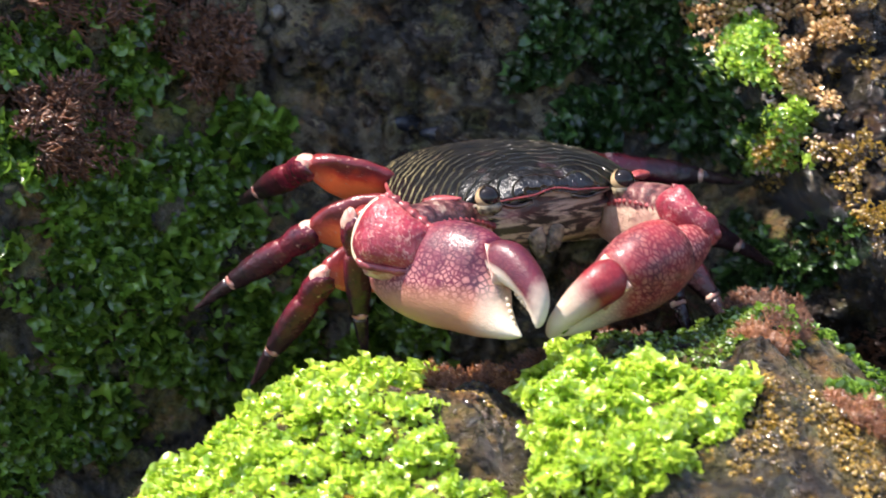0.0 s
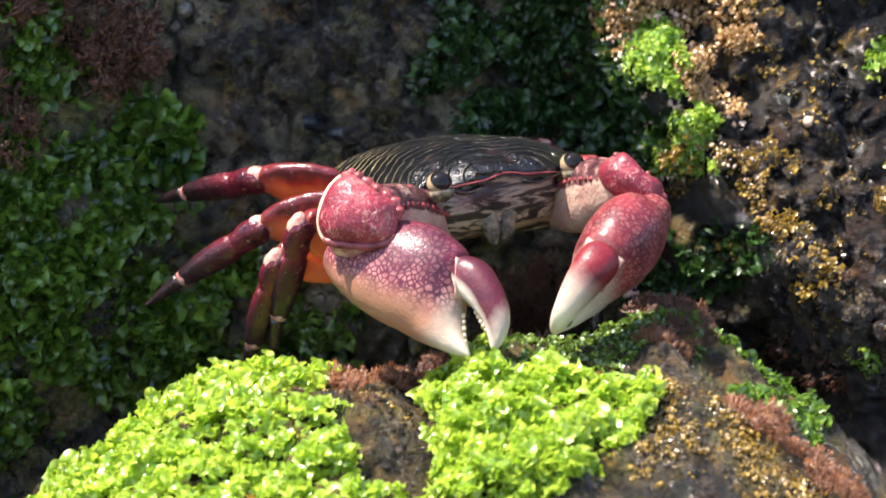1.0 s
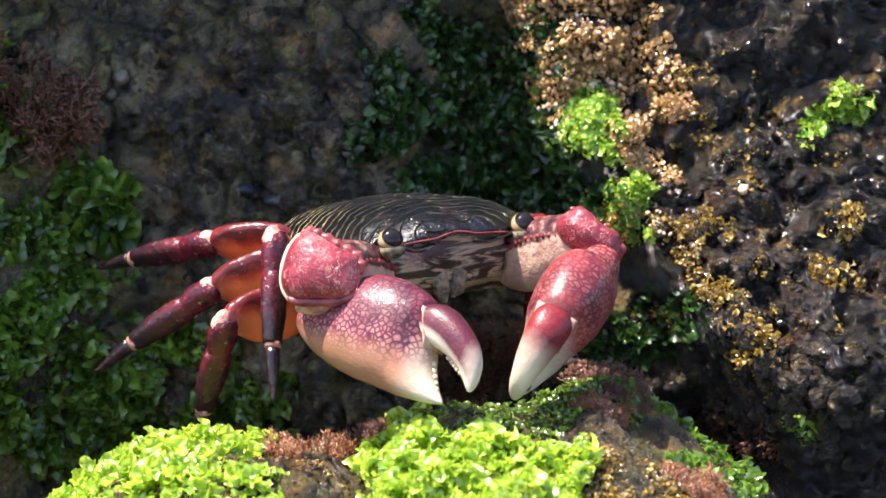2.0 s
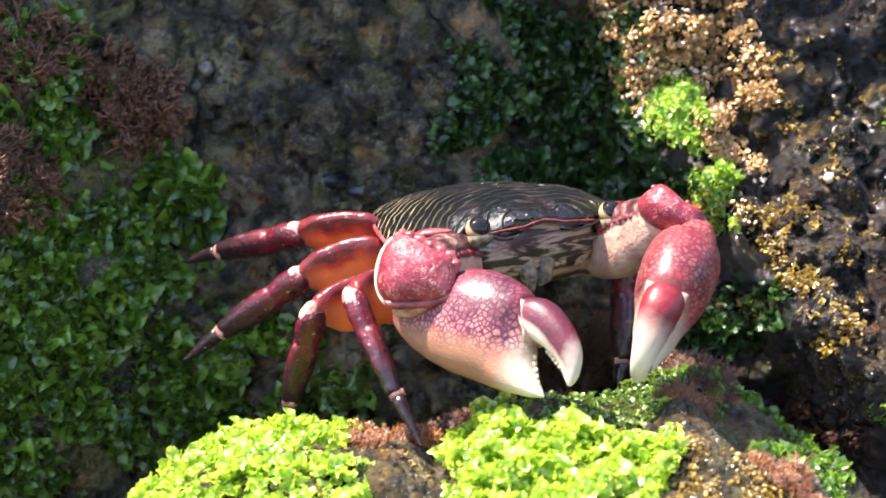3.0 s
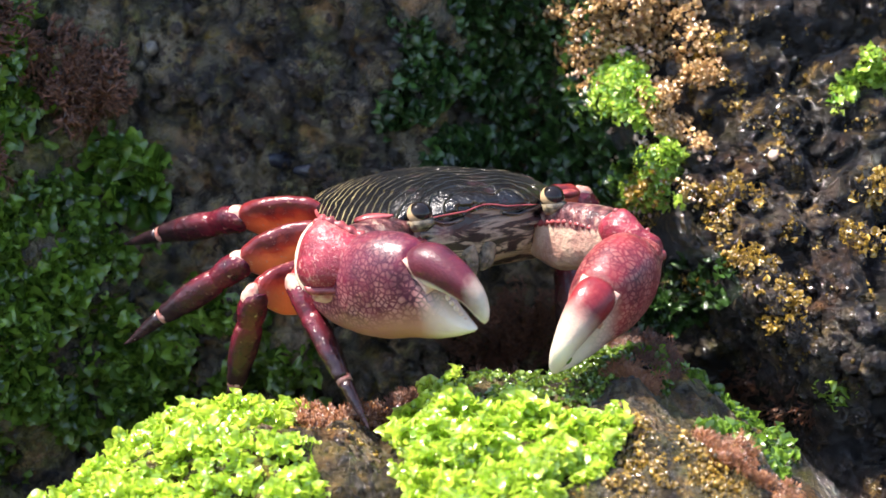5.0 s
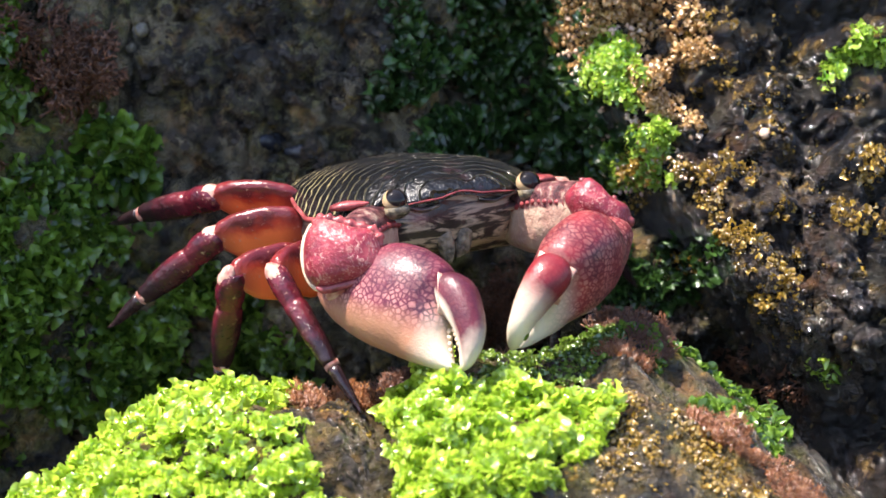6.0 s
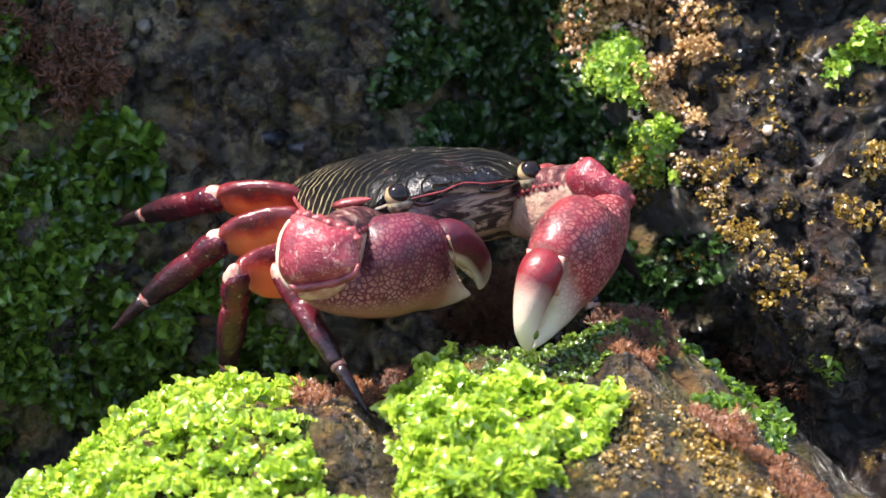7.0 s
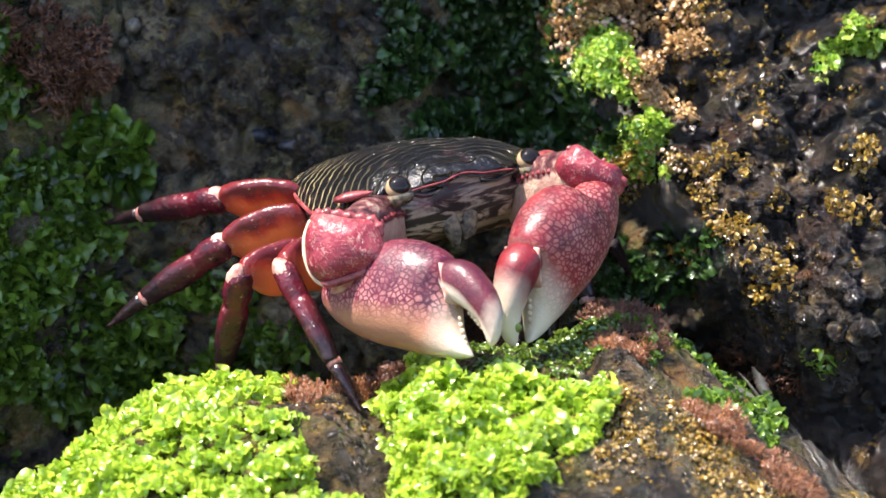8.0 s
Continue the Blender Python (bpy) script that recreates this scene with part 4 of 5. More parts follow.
part("carapace", carapace_shape(), CARAPACE, crab, "dark carapace with fine cream cross stripes")
part("underside", underside_shape(), FACE, crab, "cream and dark banded face and underside")
part("front_rim", rim_tube(-11, 12, 0.017, 0.055), RED_SHELL, crab, "dull red front margin")
part("side_rim", rim_tube(29, 54, 0.046, 0.06), RED_SHELL, crab, "red toothed side margin")
part("side_rim", rim_tube(-53, -28, 0.046, 0.06), RED_SHELL, crab, "red toothed side margin")
for side in (-1, 1):
    tooth = bend(((-0.30, -0.02, 0.05, 0.12), (-0.1, 0, 0.085, 0.18), (0.12, 0.01, 0.075, 0.13), (0.36, 0.03, 0.015, 0.02)), 12, 12)
    part("orbital_tooth", tooth, RED_SHELL, crab, "red pointed tooth beside the eye", pose(0.01 * side * 0.440 * WIDE, -0.01 * 0.335 * WIDE, -0.0018, 0, 0, -90 - side * 46))
    eye = part("eye", ball((0, 0, 0), (0.215, 0.215, 0.21), 14, 20), EYE_BALL, crab, "glossy dark eye with a cream crescent", pose(0.01 * side * 0.298 * WIDE, -0.01 * 0.436 * WIDE, -0.0016))
    part("eye_cup", rough(sweep([((0.02, 0.06, -0.30), (1, 0, 0), (0, 1, 0), 0.12, 0.12), ((0.03, 0.0, -0.22), (1, 0, 0), (0, 1, 0), 0.20, 0.20), ((0.03, -0.01, -0.12), (1, 0, 0), (0, 1, 0), 0.225, 0.23), ((0.045, 0.03, -0.08), (1, 0, 0), (0, 1, 0), 0.20, 0.21), ((0.05, 0.04, -0.05), (1, 0, 0), (0, 1, 0), 0.12, 0.12)], 18), 0.01, 4), EYE_CUP, eye, "mottled olive eye stalk rim")
    part("eye_ridge", rough(sweep([((side * (0.09 + 0.34 * k / 11) * WIDE, (-0.405 + 0.05 * (k / 11) ** 2) * WIDE, -0.33 - 0.05 * math.sin(k * 0.8)), (0, 1, 0), (0, 0, 1), 0.08 * min(1, 0.3 + k * 0.3, 0.3 + (11 - k) * 0.3), 0.04) for k in range(12)], 10), 0.03, 3), FACE, crab, "cream and dark ridge below the eye")
    plate = rough(loft(((-0.52, 0.02, 0.05, 0.04), (-0.40, 0.02, 0.13, 0.07), (-0.12, 0.0, 0.17, 0.09), (0.04, 0.0, 0.12, 0.06), (0.12, -0.01, 0.16, 0.09), (0.40, -0.03, 0.15, 0.08), (0.58, -0.08, 0.04, 0.04)), 22, 16, 2.6), 0.05, 3, side)
    jaw = part("mouth_flap", plate, MOUTH, crab, "mottled cream and dark mouth flap", pose(side * 0.0026, -0.0160, -0.0078, 0, 90 + side * 18, 0))
    part("palp", bend(((0, 0, 0.07, 0.06), (0.25, 0.06, 0.08, 0.07), (0.5, -0.02, 0.06, 0.05), (0.62, -0.14, 0.02, 0.02)), 10, 8), MOUTH, jaw, "thin curled mouth feeler", pose(-0.0048, -0.0012, 0.0, 0, 0, 20))
    part("cheek_ridge", rough(sweep([((side * (0.12 + 0.30 * k / 9) * WIDE, (-0.375 + 0.07 * (k / 9) ** 2) * WIDE, -0.62 + 0.02 * k), (0, 1, 0), (0, 0, 1), 0.10 * min(1, 0.3 + k * 0.3, 0.3 + (9 - k) * 0.3), 0.09) for k in range(10)], 10), 0.04, 2.5), FACE, crab, "banded cheek ridge")


def claw(label, shell, finger_shell):
    """A hand from its hinge at the origin to the fixed finger's tip on x; the moving finger's pivot lies above."""
    edge = ((0.0, -0.02, 0.16, 0.10), (0.04, -0.14, 0.33, 0.20), (0.14, -0.23, 0.47, 0.28), (0.34, -0.31, 0.60, 0.36), (0.58, -0.36, 0.68, 0.43), (0.74, -0.385, 0.74, 0.48),
            (0.80, -0.39, 0.95, 0.51), (0.88, -0.40, 1.13, 0.54), (1.02, -0.41, 1.25, 0.58), (1.25, -0.41, 1.345, 0.63), (1.50, -0.395, 1.40, 0.63), (1.75, -0.37, 1.42, 0.62),
            (2.00, -0.335, 1.40, 0.57), (2.20, -0.30, 1.35, 0.50), (2.30, -0.285, 1.24, 0.45), (2.42, -0.27, 1.06, 0.41), (2.56, -0.245, 0.84, 0.37), (2.70, -0.22, 0.63, 0.32),
            (2.82, -0.19, 0.44, 0.27), (2.98, -0.15, 0.27, 0.21), (3.13, -0.105, 0.15, 0.14), (3.26, -0.05, 0.06, 0.08), (3.32, -0.01, 0.01, 0.03))
    palm = part("palm", rough(loft([(x, (a + c) / 2, (c - a) / 2, t) for x, a, c, t in edge], 88, 30, 2.25), 0.022, 2.2, 5), shell, crab, label)
    teeth = joined(*[ball((2.80 + 0.075 * k, 0.02, 0.46 - 0.082 * k), (0.05, 0.05, 0.055 - 0.004 * (k % 2)), 5, 7) for k in range(6)])
    part("serrated_edge", teeth, JOINT, palm, "white rounded finger teeth")
    part("knuckle", rough(sweep([((2.30 + 0.075 * k, 0, 1.20 - 0.11 * k), (0, 1, 0), (0.80, 0, 0.6), 0.36 - 0.010 * k, 0.035) for k in range(6)], 14), 0.01, 5), KNEE, palm, "cream seam at the finger joint")
    horn = ((-0.22, 0.02, 0.20, 0.24), (-0.06, 0.04, 0.30, 0.33), (0.18, 0.035, 0.335, 0.34), (0.45, -0.03, 0.31, 0.30), (0.72, -0.14, 0.265, 0.25), (0.94, -0.30, 0.21, 0.19), (1.08, -0.50, 0.145, 0.14), (1.14, -0.66, 0.075, 0.08), (1.145, -0.74, 0.02, 0.02))
    finger = part("moving_finger", rough(bend(horn, 34, 22, 2.3), 0.012, 3), finger_shell, palm, "purple finger with a white tip")
    part("finger_edge", joined(*[ball((0.52 + 0.085 * k, 0.02, -0.37 - 0.035 * k), (0.05, 0.05, 0.045), 5, 7) for k in range(6)]), JOINT, finger, "white rounded teeth of the moving finger")
    return palm, finger


left_palm, left_finger = claw("crimson claw with a pale net and cream underside", PALM, FINGER)
right_palm, right_finger = claw("crimson claw with a cream inner face and white tips", RIGHT_PALM, RIGHT_FINGER)
part("algae_scrap", rough(ball((0.98, 0.13, -0.42), (0.10, 0.05, 0.13), 8, 10), 0.03, 6), SHADE_AND_SCRAP_GREEN, right_finger, "scrap of lime-green weed stuck to the finger")


def outline_loop(points, per=6):
    """A smooth closed loop through the points."""
    n, out = len(points), []
    for i in range(n):
        a, b, c, d = (np.array(points[(i + k) % n], float) for k in (-1, 0, 1, 2))
        for k in range(per):
            f = k / per
            out.append(0.5 * (2 * b + (c - a) * f + (2 * a - 5 * b + 4 * c - d) * f * f + (3 * b - a - 3 * c + d) * f ** 3))
    return out


def pillow(points, front, rear, power=3.0, levels=9):
    """A plump plate: x and y follow the outline, z swells to the front and to the rear."""
    loop = outline_loop(points)
    n, mid = len(loop), sum(loop) / len(loop)
    verts, faces = [], []
    steps = [math.sin(math.pi / 2 * k / levels) for k in range(1, levels + 1)]
    for sign, depth in ((1, front), (-1, rear)):
        first = len(verts)
        verts.append((mid[0], mid[1], sign * depth))
        for q in steps:
            z = sign * depth * max(0.0, 1 - q ** power) ** 0.5
            verts += [(*(mid + (p - mid) * q), z) for p in loop]
        for i in range(n):
            j = (i + 1) % n
            faces.append((first, first + 1 + i, first + 1 + j)[::sign])
            for k in range(levels - 1):
                a = first + 1 + k * n
                faces.append((a + i, a + n + i, a + n + j, a + j)[::sign])
    return [Vector(v) for v in verts], faces


def edge_tube(points, start, stop, thick, z=0.0, knob=0.0):
    """A raised lip along a stretch of the outline; knob makes it beaded."""
    loop = outline_loop(points)
    n, rings = len(loop), []
    for i in range(start, stop + 1):
        p, a, b = loop[i % n], loop[(i - 1) % n], loop[(i + 1) % n]
        d = Vector((b[0] - a[0], b[1] - a[1], 0)).normalized()
        k = thick * min(1, 0.3 + (i - start) * 0.25, 0.3 + (stop - i) * 0.25) * (1 + knob * math.sin(i * 1.9))
        rings.append(((p[0], p[1], z), (d.y, -d.x, 0), (0, 0, 1), k, k))
    return sweep(rings, 10)


WRIST_EDGE = ((-0.52, -0.53), (-0.64, -0.38), (-0.68, -0.12), (-0.60, 0.20), (-0.42, 0.47), (-0.20, 0.57), (0.05, 0.46), (0.34, 0.26), (0.60, 0.08), (0.62, -0.20), (0.54, -0.52), (0.30, -0.62), (0.0, -0.62), (-0.30, -0.60))
NARROW_EDGE = ((-0.56, 0.08), (-0.46, 0.24), (-0.22, 0.29), (0.05, 0.26), (0.35, 0.26), (0.56, 0.19), (0.64, 0.0), (0.58, -0.20), (0.30, -0.26), (0.0, -0.34), (-0.30, -0.36), (-0.55, -0.18))
left_wrist = part("wrist", rough(pillow(WRIST_EDGE, 0.46, 0.60), 0.03, 2.4, 3), WRIST, crab, "crimson wrist speckled with cream")
part("wrist_rim", rough(edge_tube(WRIST_EDGE, -1, 29, 0.055), 0.012, 6), JOINT, left_wrist, "cream rim of the wrist plate")
part("wrist_lip", rough(edge_tube(WRIST_EDGE, 58, 86, 0.075, 0.16), 0.02, 5), RED_SHELL, left_wrist, "red lip over the claw's hinge")
part("knob_ridge", rough(edge_tube(WRIST_EDGE, 26, 54, 0.095, 0.04, 0.28), 0.025, 4), RED_SHELL, left_wrist, "row of red knobs on the wrist")
part("hinge_skin", rough(ball((-0.14, -0.62, -0.22), (0.40, 0.15, 0.36), 8, 14), 0.03, 4), KNEE, left_wrist, "pale skin of the hinge")
right_wrist = part("wrist", rough(pillow(NARROW_EDGE, 0.38, 0.36), 0.05, 3.2, 7), WRIST, crab, "pink-red wrist with knobs")
for c, r in (((-0.46, 0.16, 0.12), 0.085), ((-0.42, -0.06, 0.22), 0.07), ((-0.22, 0.06, 0.33), 0.055), ((0.54, 0.05, 0.14), 0.11), ((0.12, 0.24, 0.14), 0.055)):
    part("wrist_knob", rough(ball((0, 0, 0), (r, r * 0.85, r * 0.8), 8, 12), 0.03, 5, c[0]), RED_SHELL, right_wrist, "blunt pink-red knob", Matrix.Translation(Vector(c) * 0.01))


def arm(label):
    ob = part("arm", rough(loft(((-0.55, -0.12, 0.22, 0.18), (-0.25, -0.12, 0.46, 0.28), (0.4, -0.12, 0.60, 0.34), (1.1, -0.05, 0.54, 0.36), (1.6, 0, 0.42, 0.34), (1.9, 0, 0.26, 0.24)), 22, 20, 2.8), 0.03, 2), ARM, crab, label)
    for face in (-1, 1):
        ridge = [((-0.3 + 0.05 * k, face * 0.29, 0.05 + 0.15 * math.sin(k * 0.07)), (0, 1, 0), (0, 0, 1), 0.03 + 0.03 * (k % 3), 0.03 + 0.02 * (k % 3)) for k in range(40)]
        part("arm_ridge", rough(sweep(ridge, 8), 0.02, 6), RED_SHELL, ob, "row of red knobs")
    return ob


left_arm, right_arm = arm("cream and pink upper claw arm"), arm("pale pink upper claw arm")
THIGH_LENGTH, SHIN_LENGTH = 1.45, 2.80


def leg():
    thigh = part("upper_leg", rough(loft(((-0.1, 0, 0.26, 0.10), (0.15, -0.02, 0.43, 0.13), (0.6, -0.03, 0.49, 0.14), (1.05, -0.01, 0.42, 0.14), (1.30, 0.02, 0.30, 0.15), (1.42, 0.03, 0.22, 0.14), (1.49, 0.02, 0.12, 0.10)), 28, 20, 2.9), 0.022, 4), THIGH, crab)
    shin = part("lower_leg", rough(loft(((-0.08, 0, 0.16, 0.15), (0.08, 0, 0.24, 0.20), (0.4, 0.02, 0.25, 0.20), (0.62, 0, 0.21, 0.18), (0.74, 0, 0.24, 0.19), (1.2, 0, 0.25, 0.18), (1.55, 0, 0.21, 0.16), (1.85, 0, 0.155, 0.13)), 34, 18, 2.4), 0.022, 6), SHIN, crab)
    part("knee", rough(loft(((-0.20, 0.06, 0.05, 0.06), (-0.05, 0.09, 0.13, 0.15), (0.14, 0.12, 0.12, 0.14), (0.30, 0.15, 0.06, 0.08), (0.40, 0.17, 0.02, 0.03)), 14, 12), 0.045, 6), KNEE, shin, "cream knee joint")
    part("ankle", sweep([((1.82 + 0.05 * k, 0, 0), (0, 1, 0), (0, 0, 1), 0.135, 0.158 - 0.01 * k) for k in range(3)], 12), KNEE, shin, "pale ankle ring")
    part("toe", bend(((1.92, 0, 0.14, 0.12), (2.3, -0.03, 0.115, 0.095), (2.62, -0.06, 0.06, 0.05), (2.82, -0.05, 0.012, 0.012)), 12, 10), TOE, shin, "dark pointed toe")
    return thigh, shin


# hip in crab space, then rows of seconds and foot place on the rocks, and the way the knee points
A, B = (-4.75, 0.55, -1.7), (-4.65, -1.35, -0.6)
LEGS = [
    ((-1.85, 0.60, -0.22), ((0, (-4.9, 0.65, -1.7)), (1.0, (-4.7, 0.65, -1.7)), (1.7, (-4.6, 0.65, -1.7)), (3.5, A), (8, A)), (-0.2, 0.45, 0.9)),
    ((-2.0, 0.30, -0.60), ((0, (-5.6, -1.25, -0.6)), (0.5, (-5.2, -1.25, -0.6)), (1.0, (-4.72, -1.22, -0.6)), (1.5, (-4.65, -1.3, -0.6)), (8, B)), (-0.2, 0.9, 0.5)),
    ((-2.05, -0.10, -1.25), ((0, (-4.5, -2.6, 0.2)), (0.5, (-3.9, -2.6, 0.2)), (1.0, (-2.93, -2.6, 0.2)), (1.5, (-2.65, -2.6, 0.2)), (8, (-2.60, -2.75, 0.2))), (-1.0, -0.45, 0.25)),
    ((-1.95, -0.45, -1.20), ((0, (-2.45, -2.15, 0.8)), (1.0, (-2.43, -2.15, 0.8)), (1.5, (-1.8, -1.9, 0.9)), (1.9, (-1.5, -1.6, 2.2)), (2.4, (-0.4, -2.0, 3.2)), (2.8, (-0.15, -2.45, 3.4)), (8, (-0.05, -2.68, 3.4))), (-1.0, 0.4, 0.8)),
    ((1.60, 0.85, -0.60), ((0, (4.6, 1.0, -3.3)), (0.5, (4.6, 0.9, -3.3)), (1.2, (4.7, -0.3, -3.2)), (8, (4.7, -0.3, -3.2))), (0.5, 0.3, -0.6)),
    ((1.95, 0.35, -0.85), ((0, (5.2, -0.6, -3.0)), (8, (5.2, -0.6, -3.0))), (0.8, 0.3, -0.3)),
    ((1.75, 0.35, -0.70), ((0, (4.3, -1.9, -0.6)), (8, (4.3, -1.9, -0.6))), (1.0, 0.3, -0.2)),
    ((1.60, 0.15, -0.75), ((0, (3.4, -2.1, 0.3)), (8, (3.4, -2.1, 0.3))), (0.8, 0.6, 0.6)),
]
for spec in LEGS:
    spec_parts = leg()
    LEGS[LEGS.index(spec)] = (*spec, *spec_parts)

# ---- a passing insect ----
insect = tagged(new("flying_insect"), "tiny pale insect darting past the boulder", "insect")
part("body", loft(((-0.42, 0, 0.006, 0.006), (-0.25, 0, 0.018, 0.018), (0.05, 0, 0.022, 0.022), (0.3, 0, 0.035, 0.035), (0.42, 0, 0.02, 0.02), (0.46, 0, 0.006, 0.006)), 16, 10), SHELLS, insect)
for side in (-1, 1):
    part("wing", bend(((0, 0, 0.012, 0.03), (-0.25, 0.03, 0.008, 0.07), (-0.5, 0.05, 0.006, 0.05), (-0.62, 0.05, 0.004, 0.01)), 10, 10), SHELLS, insect, "narrow pale wing", pose(0.0022, side * 0.0006, 0.0005, 0, 0, -side * 16))

# ---- what moves ----
YAW, LEAN = 30.0, 0.8
NOD = ((0, -3.0), (0.5, -4.5), (1.0, -7.0), (8, -7.5))
EYES = Vector((0, -0.425 * WIDE, 0)) * 0.01
BODY = [
    (0.0, 0.90, 0.93, -0.4),
    (0.5, 1.23, 1.09, 1.4),
    (1.0, 1.64, 1.23, 1.8),
    (1.5, 1.89, 1.36, 0.7),
    (2.8, 1.90, 1.40, 0.4),
    (3.0, 1.95, 1.41, 0.4),
    (3.5, 1.94, 1.42, -0.1),
    (4.0, 1.95, 1.39, 0.7),
    (4.5, 1.93, 1.38, 0.9),
    (4.8, 1.87, 1.24, -0.6),
    (5.0, 1.88, 1.30, 0.1),
    (5.2, 1.95, 1.24, -0.4),
    (6.3, 1.53, 1.20, 1.2),
    (6.7, 1.77, 1.21, 3.1),
    (7.0, 1.58, 1.27, 2.5),
    (7.3, 1.56, 1.29, 2.8),
    (7.5, 1.66, 1.16, 2.4),
    (8.0, 1.74, 1.38, 4.3),
]


def stance(t):
    """The crab's pose at t seconds: eyes at (u, v), leaning by some degrees."""
    u, v, lean = (float(np.interp(t, [r[0] for r in BODY], [r[k] for r in BODY])) for k in (1, 2, 3))
    turn = Matrix.Rotation(radians(lean + LEAN), 4, OUT) @ pose(0, 0, 0, 0, 0, YAW) @ pose(0, 0, 0, along(t, NOD))
    return Matrix.Translation(P(u, v, 1.75) - turn.to_3x3() @ EYES) @ turn


def framed(origin, ahead, up):
    """A pose in the world at origin with x ahead and z near up (all vectors in the world)."""
    x = Vector(ahead).normalized()
    y = Vector(up).cross(x).normalized()
    m = Matrix((x, y, x.cross(y))).transposed().to_4x4()
    return Matrix.Translation(origin) @ m


UPRIGHT = None


def grip(hinge, tip, up):
    """A claw from its hinge to its fixed finger's tip. up: the way to the moving finger; by itself square to the tip."""
    x = Vector(tip) - Vector(hinge)
    if up is None:
        up = (-x.y, x.x, 0.15)
    return framed(P(*hinge), AXES @ x, AXES @ Vector(up))


def inside(t, m):
    return stance(t).inverted() @ m


def knee_bend(hip, foot, way):
    """Where the knee is, so that both leg pieces keep their length."""
    d = foot - hip
    a, b = THIGH_LENGTH * 0.01, SHIN_LENGTH * 0.01
    k = min(max(d.length, abs(a - b) + 0.001), a + b - 0.0005)
    d = d.normalized()
    x = (a * a - b * b + k * k) / (2 * k)
    h = math.sqrt(max(a * a - x * x, 0))
    side = (way - d * way.dot(d)).normalized()
    return hip + d * x + side * h


def leg_rows(spec):
    hip, feet, way, thigh, shin = spec
    times = sorted({r[0] for r in BODY} | {f[0] for f in feet})
    upper, lower = [], []
    for t in times:
        m = stance(t)
        foot = P(*(float(np.interp(t, [f[0] for f in feet], [f[1][k] for f in feet])) for k in range(3)))
        top, hint = m @ (Vector(hip) * 0.01), AXES @ Vector(way)
        bent = knee_bend(top, foot, hint)
        flat = hint * 0.6 + OUT * 0.15 + UP * 0.5
        upper.append((t, inside(t, framed(top, bent - top, flat))))
        lower.append((t, inside(t, framed(bent, foot - bent, flat))))
    return upper, lower


def claw_rows(palm, finger, wrist_part, arm_part, rows, opening, wrists, shoulder, tilt, drop):
    """The claw goes as its rows say; wrist and arm follow it, and the finger opens by degrees. wrists: seconds, place beside the hinge, roll."""
    walk(palm, [(t, inside(t, m)) for t, m in rows])
    walk(finger, [(t, pose(0.0245, 0, 0.0100, 0, -a, 0)) for t, a in opening])
    wrist_rows, arm_rows = [], []
    for t, m in rows:
        x, y, roll = (float(np.interp(t, [r[0] for r in wrists], [r[k] for r in wrists])) for k in (1, 2, 3))
        place = m.translation + AXES @ Vector((x, y, drop)) * 0.01
        turned = Matrix.Translation(place) @ (AXES @ Euler([radians(a) for a in tilt]).to_matrix() @ Matrix.Rotation(radians(roll), 3, "Z")).to_4x4()
        wrist_rows.append((t, inside(t, turned)))
        root = stance(t) @ (Vector(shoulder) * 0.01)
        arm_rows.append((t, inside(t, framed(place - (place - root).normalized() * 0.0195, place - root, UP + OUT * 0.3))))
    walk(wrist_part, wrist_rows)
    walk(arm_part, arm_rows)


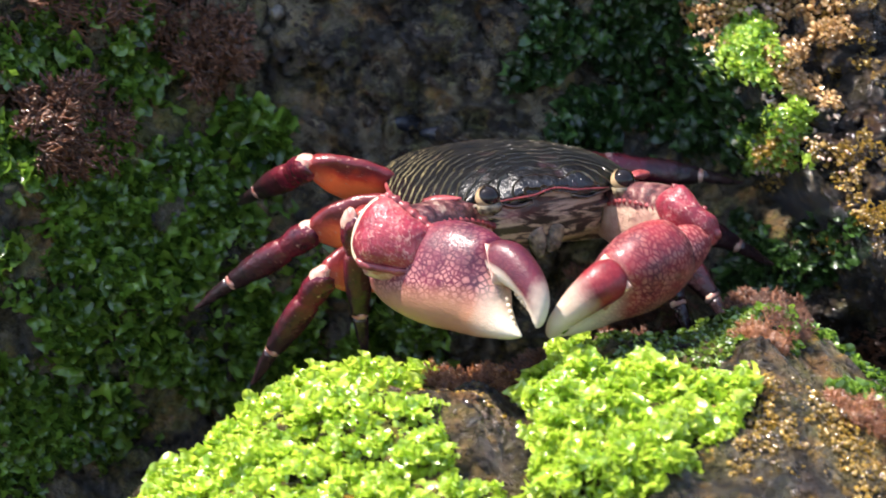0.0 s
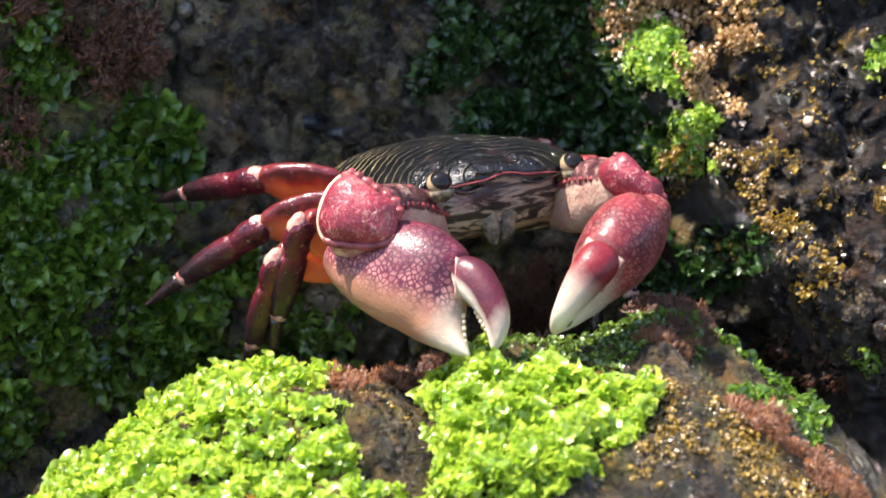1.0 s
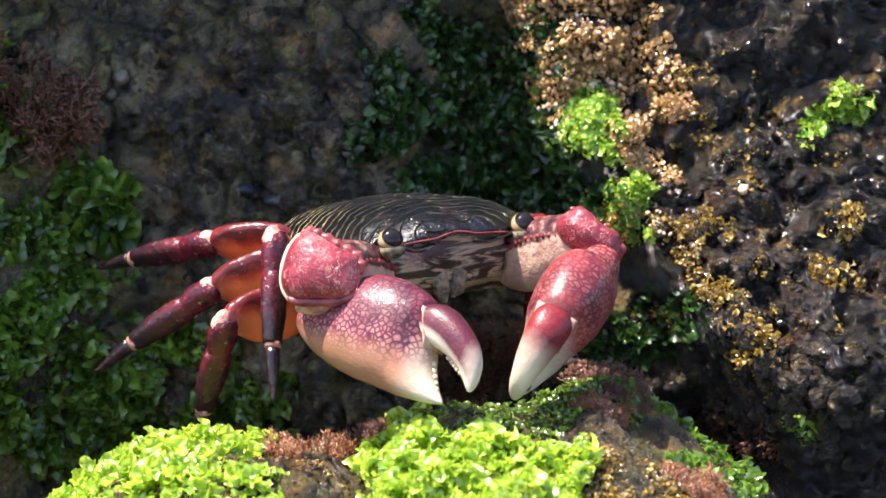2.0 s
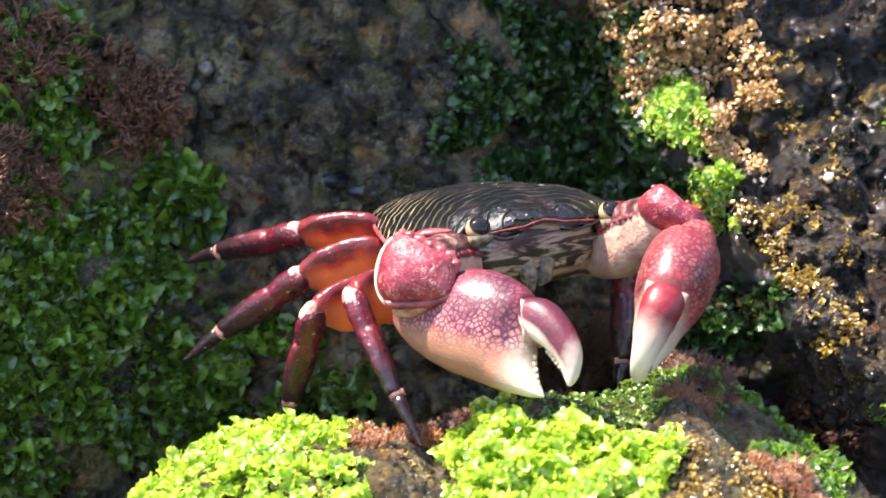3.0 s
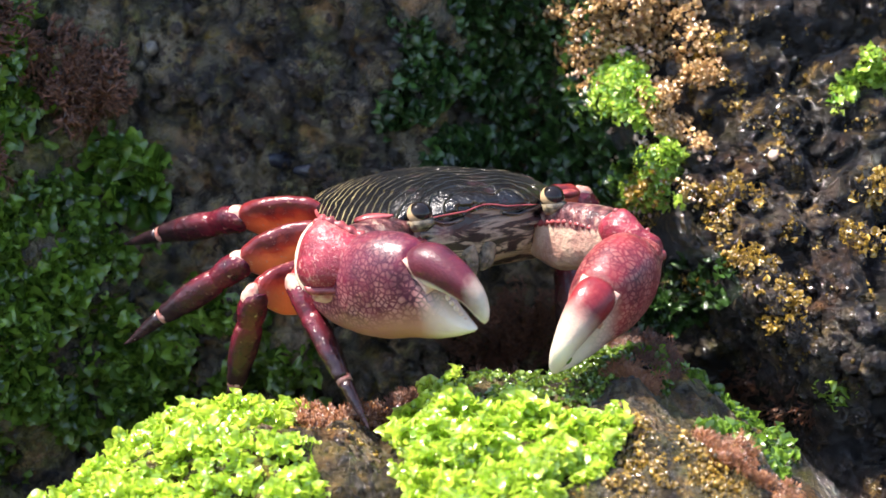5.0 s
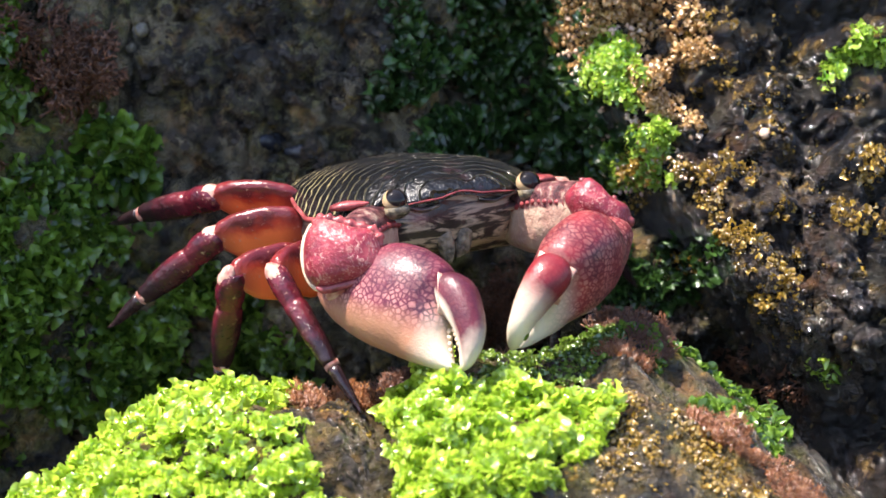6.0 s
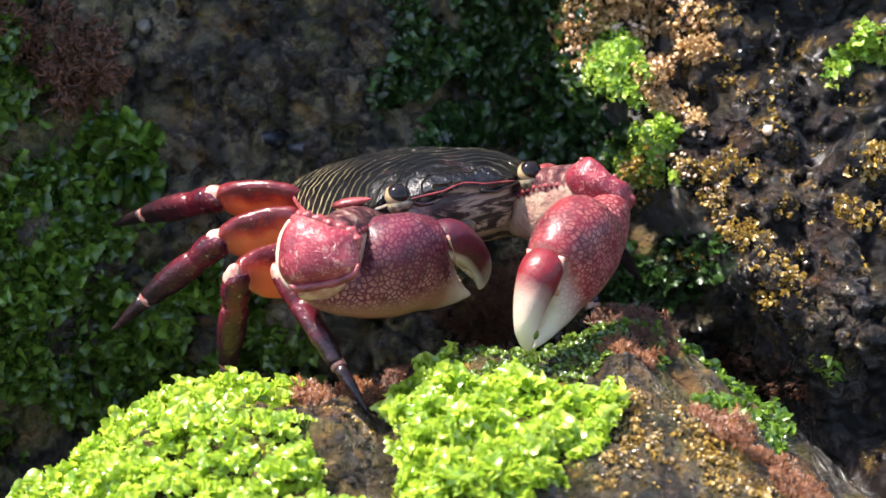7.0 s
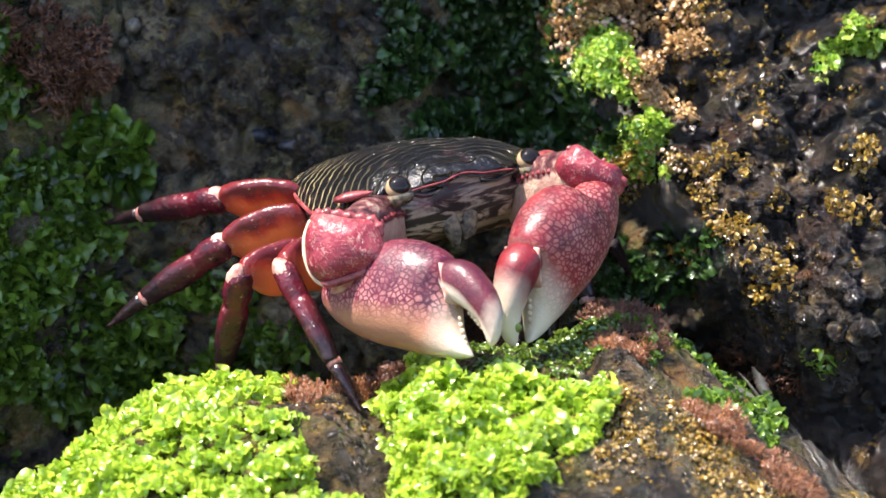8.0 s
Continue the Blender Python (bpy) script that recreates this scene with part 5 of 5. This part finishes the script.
def motions():
    """The crab shifts its weight, picks at the rock with its claws and feeds."""
    walk(crab, [(r[0], stance(r[0])) for r in BODY])
    rest, way = framed(P(15.2, -2.2, 3.0), RIGHT, UP), AXES @ Vector((0.6, -0.8, 0.0))
    walk(insect, [(0, rest), (7.93, rest), (7.97, framed(P(6.35, -2.15, 2.0), way, OUT)), (8.0, framed(P(6.71, -2.63, 2.0), way, OUT))])
    for spec in LEGS:
        upper, lower = leg_rows(spec)
        walk(spec[3], upper)
        walk(spec[4], lower)
    claw_rows(left_palm, left_finger, left_wrist, left_arm, [
        (0.0, grip((-2.12, -0.68, 2.60), (0.28, -1.62, 4.70), UPRIGHT)),
        (0.5, grip((-1.89, -0.56, 2.60), (0.44, -2.11, 4.39), UPRIGHT)),
        (1.0, grip((-1.32, -0.31, 2.60), (0.99, -1.91, 4.36), UPRIGHT)),
        (1.5, grip((-0.91, -0.18, 2.60), (1.26, -1.62, 4.66), UPRIGHT)),
        (2.8, grip((-0.50, -0.30, 2.60), (1.83, -1.60, 4.56), UPRIGHT)),
        (3.0, grip((-0.51, -0.31, 2.60), (1.82, -1.63, 4.56), UPRIGHT)),
        (3.5, grip((-0.57, -0.32, 2.60), (1.62, -1.83, 4.59), UPRIGHT)),
        (4.0, grip((-0.45, -0.52, 2.60), (1.73, -1.70, 4.81), UPRIGHT)),
        (4.35, grip((-0.62, -0.46, 2.60), (1.69, -1.24, 4.86), UPRIGHT)),
        (4.5, grip((-0.92, -0.28, 2.60), (1.38, -1.11, 4.84), UPRIGHT)),
        (4.62, grip((-0.76, -0.50, 3.00), (2.30, -0.80, 4.20), (0.10, 0.90, 0.30))),
        (4.7, grip((-0.68, -0.65, 3.30), (2.40, -0.25, 2.40), (-0.10, 0.85, 0.45))),
        (4.8, grip((-0.65, -0.72, 3.40), (2.10, -0.05, 1.75), (-0.20, 0.80, 0.50))),
        (4.9, grip((-0.80, -0.58, 3.10), (2.35, -0.35, 2.90), (-0.10, 0.85, 0.40))),
        (5.0, grip((-0.92, -0.43, 2.60), (1.61, -0.91, 4.70), (0.0, 0.80, 0.45))),
        (5.2, grip((-0.83, -0.42, 2.60), (1.35, -1.73, 4.73), UPRIGHT)),
        (6.3, grip((-0.68, -0.58, 2.60), (1.43, -1.86, 4.82), UPRIGHT)),
        (6.7, grip((-0.85, -0.64, 2.60), (1.44, -1.80, 4.71), UPRIGHT)),
        (6.9, grip((-0.90, -0.64, 3.10), (2.28, -1.05, 3.90), (0.0, 0.85, 0.40))),
        (7.0, grip((-1.08, -0.66, 3.40), (1.68, -0.76, 1.62), (-0.05, 0.80, 0.50))),
        (7.1, grip((-1.06, -0.66, 3.20), (2.10, -0.80, 2.20), (-0.10, 0.80, 0.50))),
        (7.2, grip((-1.15, -0.68, 2.90), (1.95, -1.00, 4.00), (0.0, 0.90, 0.35))),
        (7.3, grip((-1.20, -0.70, 2.60), (1.36, -1.18, 4.66), (0.0, 0.85, 0.35))),
        (7.5, grip((-0.96, -0.69, 2.60), (1.45, -1.76, 4.62), UPRIGHT)),
        (8.0, grip((-0.57, -0.77, 2.60), (1.73, -1.75, 4.78), UPRIGHT)),
    ], [(0.0, -2), (0.5, -1), (1.0, 1), (1.5, 7), (2.8, 2), (3.0, 4), (3.5, 13), (4.0, -7), (4.35, -9), (4.5, -8), (4.8, -6), (5.0, -6), (5.2, 1), (6.3, -14), (6.7, -14), (7.0, -9), (7.3, -12), (7.5, -5), (8.0, 0)],
        [(0.0, 0.39, 0.72, -5.0), (0.5, 0.54, 0.76, -1.0), (1.0, 0.56, 0.74, 0.0), (1.5, 0.44, 0.82, 2.0), (3.0, 0.33, 0.73, 8.0), (3.5, 0.38, 0.74, 10.0), (4.0, 0.34, 0.74, 17.0), (4.5, 0.32, 0.68, 10.0), (4.8, 0.24, 0.92, 9.0), (5.0, 0.32, 0.74, 8.0), (5.2, 0.37, 0.7, 0.0), (6.3, 0.3, 0.6, 24.0), (6.7, 0.35, 0.65, 17.0), (7.0, 0.27, 0.7, 14.0), (7.3, 0.28, 0.79, 15.0), (7.5, 0.37, 0.82, 20.0), (8.0, 0.29, 0.86, 24.0)], (-1.5, -1.5, -0.7), (-8, -10, 0), 0.85)
    claw_rows(right_palm, right_finger, right_wrist, right_arm, [
        (0.0, grip((3.38, -0.14, 2.00), (0.83, -1.63, 3.52), (-0.20, 0.20, 0.96))),
        (0.5, grip((3.66, 0.38, 2.00), (1.39, -1.50, 3.53), (-0.20, 0.15, 0.97))),
        (1.0, grip((4.24, 0.48, 2.00), (2.42, -1.51, 3.93), (-0.20, 0.10, 0.97))),
        (1.5, grip((4.38, 0.61, 2.00), (2.51, -1.48, 3.79), (-0.20, 0.10, 0.97))),
        (2.8, grip((4.60, 1.04, 2.00), (3.38, -1.36, 3.95), (-0.15, 0.10, 0.98))),
        (3.0, grip((4.60, 1.04, 2.00), (3.38, -1.36, 3.95), (-0.15, 0.10, 0.98))),
        (3.5, grip((4.69, 0.77, 2.00), (3.23, -1.36, 4.09), (-0.15, 0.10, 0.98))),
        (4.0, grip((4.68, 0.43, 2.00), (2.91, -1.55, 3.99), (-0.25, 0.10, 0.96))),
        (4.5, grip((4.71, 0.19, 2.00), (2.96, -1.58, 4.20), (-0.25, 0.10, 0.96))),
        (4.8, grip((4.62, 0.21, 2.00), (2.91, -1.64, 4.17), (-0.25, 0.10, 0.96))),
        (5.0, grip((4.66, 0.29, 2.00), (2.92, -1.57, 4.12), (-0.25, 0.10, 0.96))),
        (5.2, grip((4.71, 0.21, 2.00), (2.91, -1.56, 4.16), (-0.25, 0.10, 0.96))),
        (6.3, grip((4.26, 0.42, 2.00), (2.31, -1.50, 3.88), (-0.38, 0.15, 0.92))),
        (6.7, grip((4.49, 0.64, 2.00), (2.67, -1.53, 3.74), (-0.42, 0.15, 0.90))),
        (7.0, grip((4.26, 0.68, 2.00), (2.62, -1.60, 3.77), (-0.48, 0.15, 0.86))),
        (7.3, grip((4.29, 0.48, 2.00), (2.52, -1.54, 3.96), (-0.48, 0.15, 0.86))),
        (7.5, grip((4.35, 0.53, 2.00), (2.62, -1.58, 3.89), (-0.52, 0.10, 0.84))),
        (8.0, grip((4.23, 0.86, 2.00), (2.69, -1.60, 3.62), (-0.65, 0.00, 0.76))),
    ], [(0.0, -13), (3.0, -13), (5.2, -13), (6.3, -13), (7.5, -12), (7.7, -7), (8.0, -2)],
        [(0.0, -0.24, 0.44, -45.0), (0.5, -0.24, 0.38, -42.0), (1.0, -0.45, 0.46, -38.0), (1.5, -0.24, 0.44, -36.0), (3.0, -0.48, 0.34, -32.0), (4.0, -0.42, 0.36, -38.0), (4.8, -0.32, 0.28, -40.0), (5.2, -0.3, 0.29, -40.0), (6.3, -0.43, 0.48, -35.0), (6.7, -0.42, 0.38, -32.0), (7.0, -0.36, 0.38, -35.0), (7.5, -0.40, 0.44, -35.0), (8.0, -0.33, 0.36, -28.0)], (1.5, -1.5, -0.7), (-10, 10, 0), 0.10)


motions()
